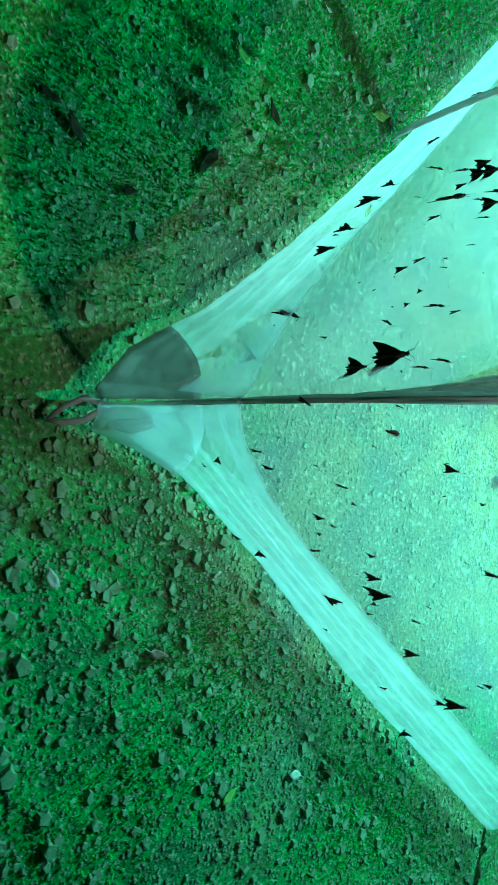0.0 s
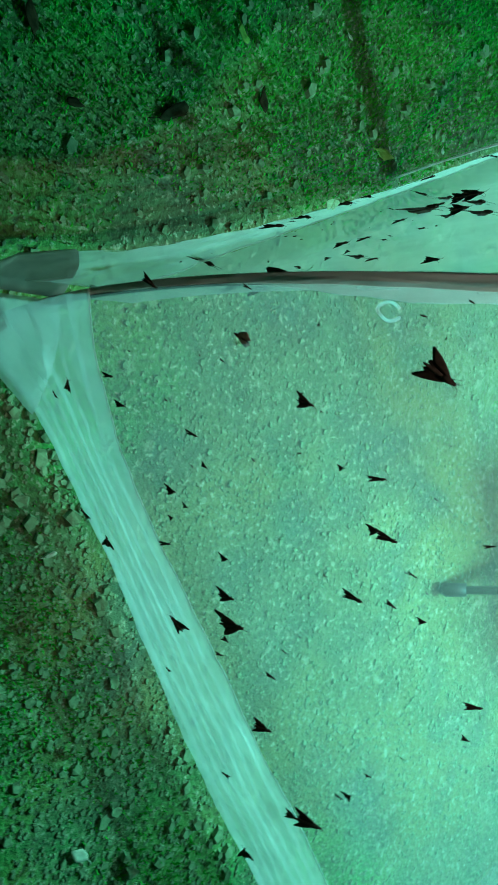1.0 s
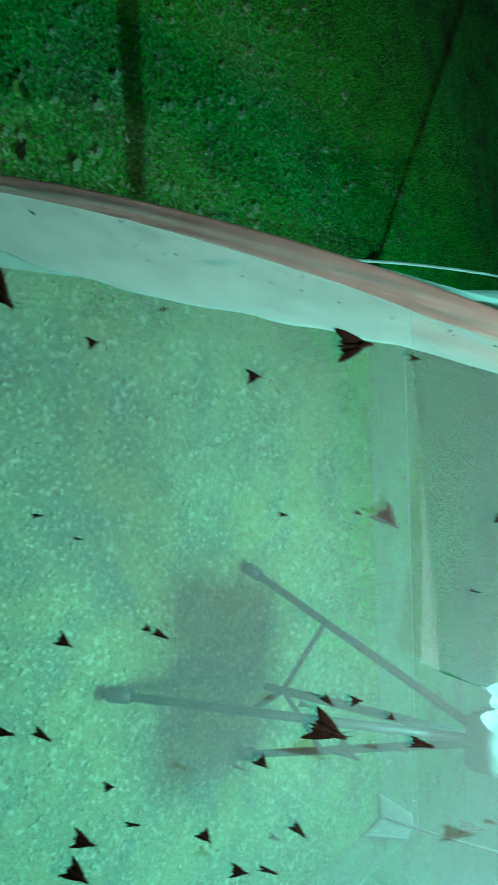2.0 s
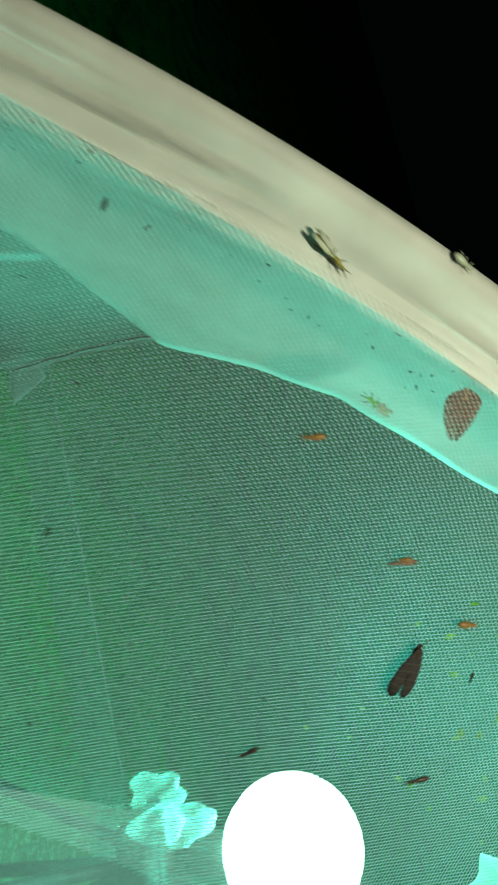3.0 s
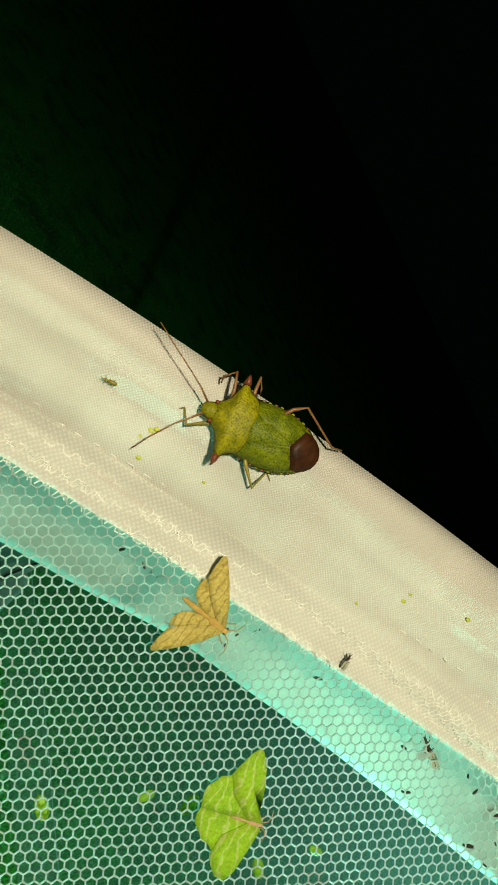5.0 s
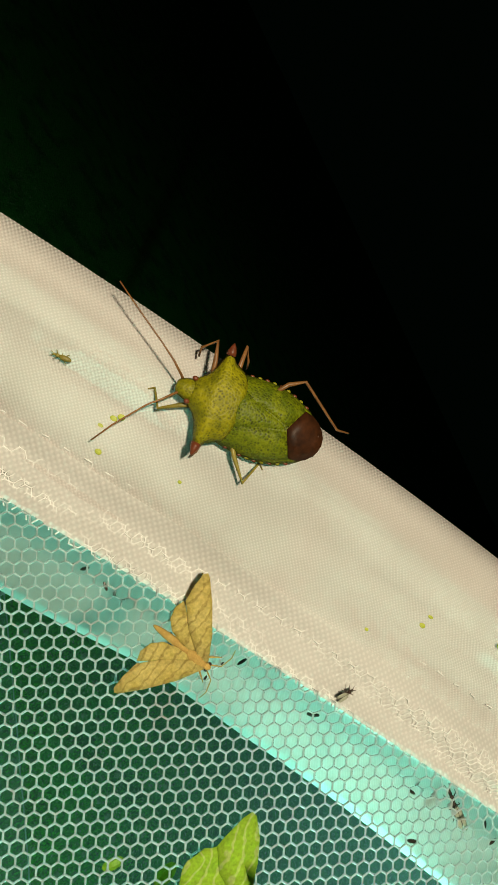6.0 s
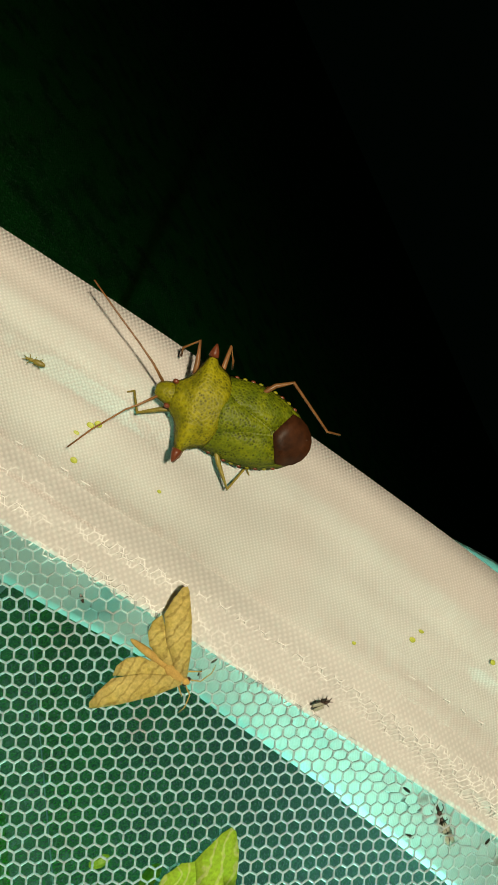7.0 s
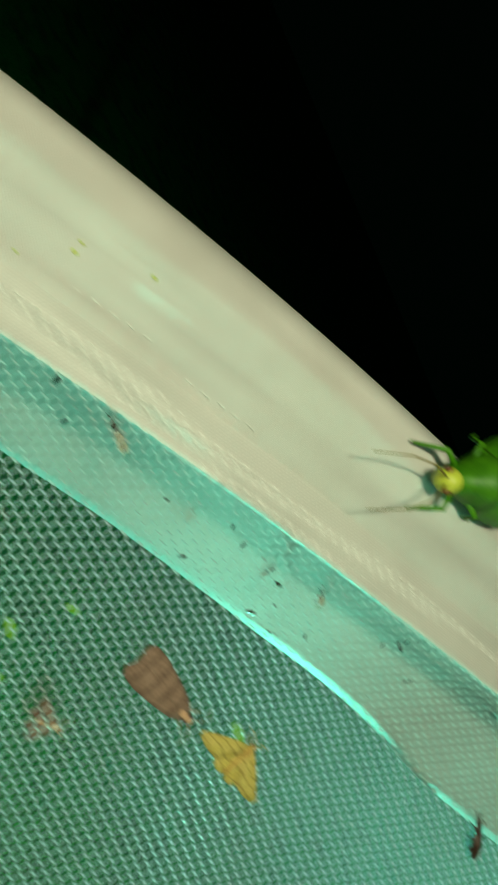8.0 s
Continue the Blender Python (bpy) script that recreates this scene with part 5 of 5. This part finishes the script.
beetle("brown_beetle", "small dark brown beetle on the cream sleeve", on_net(1.1180, 0.0024, 182, 0.0012), 6.2, 2.6, BLACKSHELL, BLACKSHELL)
beetle("amber_beetle", "amber brown leafhopper on the net", on_net(1.1569, 0.0981, -20, 0.0006), 8.5, 3.2, AMBERSHELL, LEGBROWN)
beetle("amber_beetle", "reddish brown leafhopper on the net", on_net(1.0550, 0.0687, 150, 0.0006), 8.0, 2.4, AMBERSHELL, LEGBROWN)
beetle("amber_beetle", "small reddish leafhopper on the net", on_net(1.1142, 0.0897, 153, 0.0006), 5.2, 2.0, AMBERSHELL, LEGBROWN)
beetle("green_lacewing", "mottled green insect behind the net", on_net(1.0743, 0.0511, 186, -0.012), 11, 2.6, LIMESHELL, BLACKSHELL, True)
beetle("green_lacewing", "slender olive insect on the cream sleeve", on_net(1.0271, 0.0186, 20, 0.0022), 14, 2.6, LEGOLIVE, BLACKSHELL, True)
WALKER = beetle("small_fly", "tiny dark fly walking along the hem of the net", on_net(1.2080, 0.0262, -87, 0.0014), 2.3, 0.8, BLACKSHELL, BLACKSHELL, True)
beetle("small_fly", "slender dark fly behind the net", on_net(1.2330, 0.0307, -146, -0.001), 5.6, 1.1, BLACKSHELL, BLACKSHELL, True)
beetle("leafhopper", "tiny yellow-green leafhopper on the cream sleeve", on_net(1.1551, 0.0105, 171, 0.0016), 2.3, 0.7, LEGOLIVE, LEGOLIVE)
beetle("small_fly", "tiny dark fly behind the net", on_net(1.2781, 0.0332, -109, -0.001), 3.4, 1.0, BLACKSHELL, BLACKSHELL, True)
beetle("dark_beetle", "dark elongated beetle on the net", on_net(1.3338, 0.0506, -117, 0.0006), 7.4, 2.2, BLACKSHELL, BLACKSHELL)
beetle("dark_beetle", "dark elongated beetle on the net", on_net(1.1103, 0.1804, 122, 0.0006), 8.0, 2.2, BLACKSHELL, BLACKSHELL)
beetle("dark_beetle", "dark elongated beetle on the net", on_net(1.1909, 0.1582, 144, 0.0006), 10.0, 2.6, BLACKSHELL, BLACKSHELL)
beetle("dark_beetle", "small dark beetle on the net", on_net(1.1771, 0.1142, 62, 0.0006), 5.0, 1.5, BLACKSHELL, BLACKSHELL)
beetle("dark_beetle", "small dark beetle on the net", on_net(1.2389, 0.1060, 92, 0.0006), 4.6, 1.5, BLACKSHELL, BLACKSHELL)
def along(s):
    """The angle on the ridge s metres past the bug."""
    return float(np.interp(arc(1.177) + s, ARC_LEN, ARC_PHI))


def flap_turn(phi):
    """The turn of a thing that sits on the inner side of the sleeve's far flap."""
    d, n = flap(phi, -1)
    n = n if n.x > 0 else -n
    return Matrix((d, n.cross(d), n)).transposed().to_4x4()


def specks():
    """Tiny pale yellow droppings on the sleeve."""
    bm = bmesh.new()
    for s, w, r in ((-13.9, 15.0, 0.36), (-13.0, 13.3, 0.34), (-12.3, 12.7, 0.34), (-12.4, 17.6, 0.32), (36.3, 13.5, 0.34), (36.4, 11.9, 0.34), (-2.0, 15.5, 0.2), (30.0, 18.0, 0.22), (47.0, 10.0, 0.3)):
        m = on_net(along(s * MM), w * MM, 0, profile_lift(w * MM) + float(creases(arc(along(s * MM)), w * MM)) + 0.0001)
        b2 = bmesh.new()
        blob(b2, (0, 0, 0), (r * 1.4 * MM, r * 1.1 * MM, 0.12 * MM), 6, 8)
        for q in b2.faces:
            bm.faces.new([bm.verts.new(m @ v.co) for v in q.verts])
        b2.free()
    tagged(part("yellow_specks", bm, LIMEHEAD), "tiny yellow droppings on the cream sleeve", "droppings", kind="stuff")


specks()
beetle("green_lacewing", "yellow-green insect on the inner flap of the sleeve", Matrix.Translation((-0.0245, -0.8375, 0.490)) @ flap_turn(0.48), 11, 3.4, LIMESHELL, LEGOLIVE, True)
CRICKET = beetle("pale_cricket", "pale tan insect with long feelers walking along the ridge", on_net(along(-0.1135), 0.0005, 8, 0.0012), 8.0, 2.4, CLEARWING, CLEARWING)
beetle("leafhopper", "small yellow leafhopper on the cream sleeve", on_net(along(-0.0705), 0.0030, 40, 0.0016), 4.0, 1.4, AMBERSHELL, LEGOLIVE)
katydid(on_net(1.2867, 0.0029, 147, 0.0014) @ Matrix.Translation((-0.002, 0, 0)))
beetle("tan_bug", "slender tan insect on the net", on_net(1.1142, 0.0910, 148, 0.0006), 11, 2.2, TANWING, LEGBROWN)
beetle("leafhopper", "small green leafhopper on the net", on_net(1.1535, 0.0904, 151, 0.0006), 3.8, 1.2, LIMESHELL, LIMESHELL)

PALE = moth("pale_moth", "pale green moth fluttering beside the net", Matrix.Translation((-0.286, -0.672, 0.118)), 15, (-6, 17), (-16, 9), PALEWING, PALEWING, 1.6, 0.05)
FLUTTER = moth("brown_moth", "brown moth fluttering on the net", Matrix.Translation((0.0293, -0.909, 0.364)), 14, (-10, 12), (-14, 6), TANWING, DARKFUR, 1.5, 0.05)


def midges():
    """Countless midges and specks on the net and on the lit cloth."""
    r = random.Random(5)
    bm = bmesh.new()
    for k in range(420):
        if k < 230:
            m = on_net(r.uniform(0.12, 1.3), r.uniform(0.03, 0.62) * (1 if k % 3 else 0.5), r.uniform(0, 360), 0.0006, 1 if k % 4 else -1)
            s = r.uniform(0.8, 2.6) * MM
            if ridge(0.95).z < m.translation.z:
                s *= 0.35
        else:
            phi = r.uniform(0.5, 1.35)
            c, (d, n) = ridge(phi), flap(phi, -1)
            m = Matrix.Translation(c + d * r.uniform(0.02, 0.072) - n * 0.003) @ Euler((r.uniform(0, 6), r.uniform(0, 6), 0)).to_matrix().to_4x4()
            s = r.uniform(0.5, 1.7) * MM
        b2 = bmesh.new()
        blob(b2, (0, 0, 0), (s, s * 0.33, s * 0.3), 5, 6)
        for f in b2.faces:
            bm.faces.new([bm.verts.new(m @ v.co) for v in f.verts])
        b2.free()
    ob = part("midges", bm, BLACKSHELL)
    tagged(ob, "tiny dark midges and specks stuck on the netting", "midges", kind="stuff")


midges()


def green_hoppers():
    """Many tiny green leafhoppers on the inside of the net."""
    r = random.Random(9)
    bm = bmesh.new()
    for k in range(45):
        m = on_net(r.gauss(1.235, 0.06), r.uniform(0.06, 0.19), r.uniform(0, 360), -0.004 - r.uniform(0, 0.05), 1)
        s = r.uniform(0.9, 2.6) * MM
        b2 = bmesh.new()
        blob(b2, (0, 0, 0), (s, s * 0.55, s * 0.45), 6, 8)
        for f in b2.faces:
            bm.faces.new([bm.verts.new(m @ v.co) for v in f.verts])
        b2.free()
    tagged(part("green_hoppers", bm, LIMESHELL), "tiny lime green leafhoppers inside the netting", "insects", kind="stuff")


green_hoppers()


# ---- ground cover ----
def scatter_mesh(name, label, category, count, maker, material, spots, seed):
    """One mesh of very many small pieces, each a few triangles."""
    r = random.Random(seed)
    verts, faces = [], []
    for _ in range(count):
        x, y = spots(r)
        maker(r, x, y, swell(x, y), verts, faces)
    ob = mesh_of(name, verts, faces, material, smooth=False)
    tagged(ob, label, category, kind="stuff")


def near_spot(r):
    while True:
        x, y = r.uniform(-1.5, 1.25), r.uniform(-1.45, 1.0)
        if r.random() < (1.0 if x > 0 else 0.3) * (2.2 if abs(x) + abs(y - YC) < A else 1.0):
            return x, y


def pebble(r, x, y, z, verts, faces):
    inside = abs(x) + abs(y - YC) < A
    s = r.uniform(0.0015, 0.0042) * (0.75 if inside and r.random() < 0.94 else 1.5 if inside else r.uniform(1.5, 3.6) if r.random() < 0.11 else 1)
    a, b = r.uniform(0, 6.28), len(verts)
    sx, sy, sz = s * r.uniform(0.8, 1.5), s * r.uniform(0.7, 1.1), s * r.uniform(0.4, 0.8)
    for k in range(5):
        t = a + k * 1.2566
        verts.append((x + math.cos(t) * sx * r.uniform(0.8, 1.1), y + math.sin(t) * sy * r.uniform(0.8, 1.1), z - sz * 0.3))
    for k in range(5):
        t = a + k * 1.2566 + 0.3
        verts.append((x + math.cos(t) * sx * r.uniform(0.5, 0.8), y + math.sin(t) * sy * r.uniform(0.5, 0.8), z + sz * r.uniform(0.7, 1.1)))
    for k in range(5):
        j = (k + 1) % 5
        faces.append((b + k, b + j, b + 5 + j, b + 5 + k))
    faces.append((b + 5, b + 6, b + 7, b + 8, b + 9))


def blade(r, x, y, z, verts, faces):
    h, a, lean, b = r.uniform(0.003, 0.008), r.uniform(0, 6.28), r.uniform(0.2, 1.1), len(verts)
    w = r.uniform(0.0010, 0.0020)
    dx, dy = math.cos(a), math.sin(a)
    verts.extend([(x - dy * w, y + dx * w, z - 0.002), (x + dy * w, y - dx * w, z - 0.002), (x + dx * lean * h * 0.5 + dy * w * 0.8, y + dy * lean * h * 0.5 - dx * w * 0.8, z + h * 0.7), (x + dx * lean * h, y + dy * lean * h, z + h)])
    faces.append((b, b + 1, b + 2))
    faces.append((b, b + 2, b + 3))


def mossy_spot(r):
    while True:
        x, y = r.uniform(-2.1, 1.2), r.uniform(-1.4, 1.2)
        wild = noise.noise(Vector((x * 3.1, y * 3.1, 5.0))) + (0.35 if x < -0.25 else -0.22)
        wild -= max(0.0, min(0.9, 0.6 - 4 * (abs(x) + abs(y - YC) - A)))
        rim = min(x + 2.1, 1.2 - x, y + 1.4, 1.2 - y) / 0.5
        if rim > r.random() and wild > r.uniform(-0.45, 0.4):
            return x, y


scatter_mesh("gravel", "loose grey gravel scattered over the soil", "gravel", 60000, pebble, STONE, near_spot, 21)
scatter_mesh("moss", "short green moss and grass blades on the soil", "moss", 130000, blade, MOSS, mossy_spot, 22)


def fallen_leaf(x, y, size, turn, label, material):
    ob = thing("fallen_leaf", label, "leaf", at=pose(x, y, swell(x, y) + 0.006, 8, -6, turn))
    out = [(0.5, 0.0), (0.32, 0.16), (0.05, 0.24), (-0.25, 0.17), (-0.45, 0.04), (-0.5, 0.0), (-0.45, -0.05), (-0.25, -0.2), (0.05, -0.25), (0.32, -0.14)]
    bm = bmesh.new()
    torn = [(px * (1 + 0.5 * noise.noise(Vector((px * 5, py * 5, x * 40)))), py * (1 + 0.9 * noise.noise(Vector((px * 4, py * 6, y * 40))))) for px, py in out]
    leaf_sheet(bm, [(px * size, py * size) for px, py in torn], lambda u, v: 0.9 * v * v / size + 0.3 * u * u / size, 0.0006)
    part("blade", bm, material, ob)
    bm = bmesh.new()
    tube(bm, [(-0.48 * size, 0, 0.07 * size), (-0.62 * size, 0.03 * size, 0.09 * size), (-0.75 * size, 0.09 * size, 0.06 * size)], 0.0007, 5)
    part("stalk", bm, material, ob)


LEAFPALE = surface("pale_dry_leaf", (0.45, 0.50, 0.36), (0.62, 0.66, 0.50), 60, 0.7, 0.3, 0.0005, through_light=0.2)
LEAFGREEN = surface("fresh_green_leaf", (0.22, 0.40, 0.06), (0.38, 0.55, 0.12), 60, 0.6, 0.3, 0.0005, through_light=0.25)
# near-black colour that stands for shade in soil hollows
HOLLOWDARK = surface("shaded_hollow_dark", (0.014, 0.014, 0.007), (0.045, 0.038, 0.018), 60, 0.95, 0.4, 0.0006, spec=0.05)
fallen_leaf(-0.521, -0.836, 0.034, 40, "yellow-green leaf lying on moss", LEAFGREEN)
fallen_leaf(0.586, -0.680, 0.030, 250, "white upturned leaf on gravelly soil", LEAFPALE)
fallen_leaf(0.246, -0.843, 0.018, 130, "small pale leaf on gravelly soil", LEAFPALE)
fallen_leaf(0.228, -1.098, 0.034, 20, "grey-green leaf on gravelly soil", LEAFPALE)
fallen_leaf(-0.529, -0.528, 0.036, 100, "pale green leaf beside the hem", LEAFGREEN)
fallen_leaf(0.346, -0.942, 0.030, 70, "grey-green leaf on gravelly soil", LEAFPALE)
fallen_leaf(0.579, -0.817, 0.030, 300, "dull green leaf on gravelly soil", LEAFGREEN)
# five added dark sheets where the ground only has shaded hollows
fallen_leaf(-0.352, -0.890, 0.055, 140, "dark leaf-shaped sheet standing for a shaded soil hollow in moss", HOLLOWDARK)
fallen_leaf(-0.341, -1.090, 0.038, 210, "dark leaf-shaped sheet standing for a shaded soil hollow in moss", HOLLOWDARK)
fallen_leaf(-0.372, -1.125, 0.030, 60, "dark leaf-shaped sheet standing for a shaded soil hollow in moss", HOLLOWDARK)
fallen_leaf(-0.455, -0.770, 0.034, 20, "dark leaf-shaped sheet standing for a shaded soil hollow in moss", HOLLOWDARK)
fallen_leaf(-0.281, -1.011, 0.028, 100, "dark leaf-shaped sheet standing for a shaded soil hollow in moss", HOLLOWDARK)
fallen_leaf(-0.62, -0.40, 0.014, 10, "tiny pale leaf on moss", LEAFPALE)
fallen_leaf(-0.66, -0.66, 0.012, 60, "tiny pale leaf on moss", LEAFPALE)


# ---- what moves ----
def motions():
    """The pale moth takes off and flies away, another flutters in its place, the bug shifts its stance."""
    rest = Matrix.Translation((-0.304, -0.690, 0.130)) @ Euler((radians(20), radians(-35), radians(200))).to_matrix().to_4x4()
    rows = [(0.0, rest), (1.0, rest)]
    way = [(1.2, (-0.20, -0.75, 0.28), 30), (1.4, (-0.10, -0.84, 0.42), -40), (1.6, (-0.045, -0.90, 0.50), 35), (1.8, (-0.06, -0.90, 0.50), -35), (2.0, (-0.22, -0.98, 0.56), 40), (2.4, (-0.55, -1.15, 0.75), -20), (3.2, (-1.1, -1.6, 0.6), 10), (4.2, (-1.6, -2.0, 0.012), 0), (8.0, (-1.6, -2.0, 0.012), 0)]
    for t, at, roll in way:
        rows.append((t, Matrix.Translation(at) @ Euler((radians(20 + roll), radians(-20), radians(215))).to_matrix().to_4x4()))
    walk(PALE, rows)
    base = on_net(0.30, 0.030, -150, 0.002)
    base.translation = Vector((0.0293, -0.909, 0.364))
    rows = []
    for k in range(23):
        rows.append((k * 0.1, base @ pose(0, 0, 0.001 * (k % 2), 22 if k % 2 else -20, 8 * math.sin(k), 10 * math.sin(k * 1.7))))
    rows.append((8.0, base))
    walk(FLUTTER, rows)
    poses = ((0.0, 2.4, 5.3, 168.0), (4.0, 2.4, 5.3, 168.0), (4.5, 1.5, 5.1, 170.5), (5.0, 0.9, 5.0, 171.0), (6.3, 0.6, 4.1, 167.5), (6.5, 0.6, 3.95, 167.0), (7.5, 0.2, 3.6, 168.5), (8.0, -0.4, 3.5, 168.5))
    walk(BUG, [(t, on_net(along(s * MM), w * MM, turn, 0.0022)) for t, s, w, turn in poses])
    walk(CRICKET, [(t, on_net(along(s), 0.0005, 8, 0.0012)) for t, s in ((0.0, -0.1135), (3.6, -0.1135), (5.3, -0.085), (7.0, -0.042), (7.4, -0.0335), (8.0, -0.031))])
    walk(WALKER, [(t, on_net(along(s * MM), 0.0262, -87 + 40 * (t > 5), 0.0014)) for t, s in ((0.0, 34.0), (4.0, 34.0), (5.0, 33.1), (6.5, 30.7), (7.5, 29.5), (8.0, 29.0))])


motions()
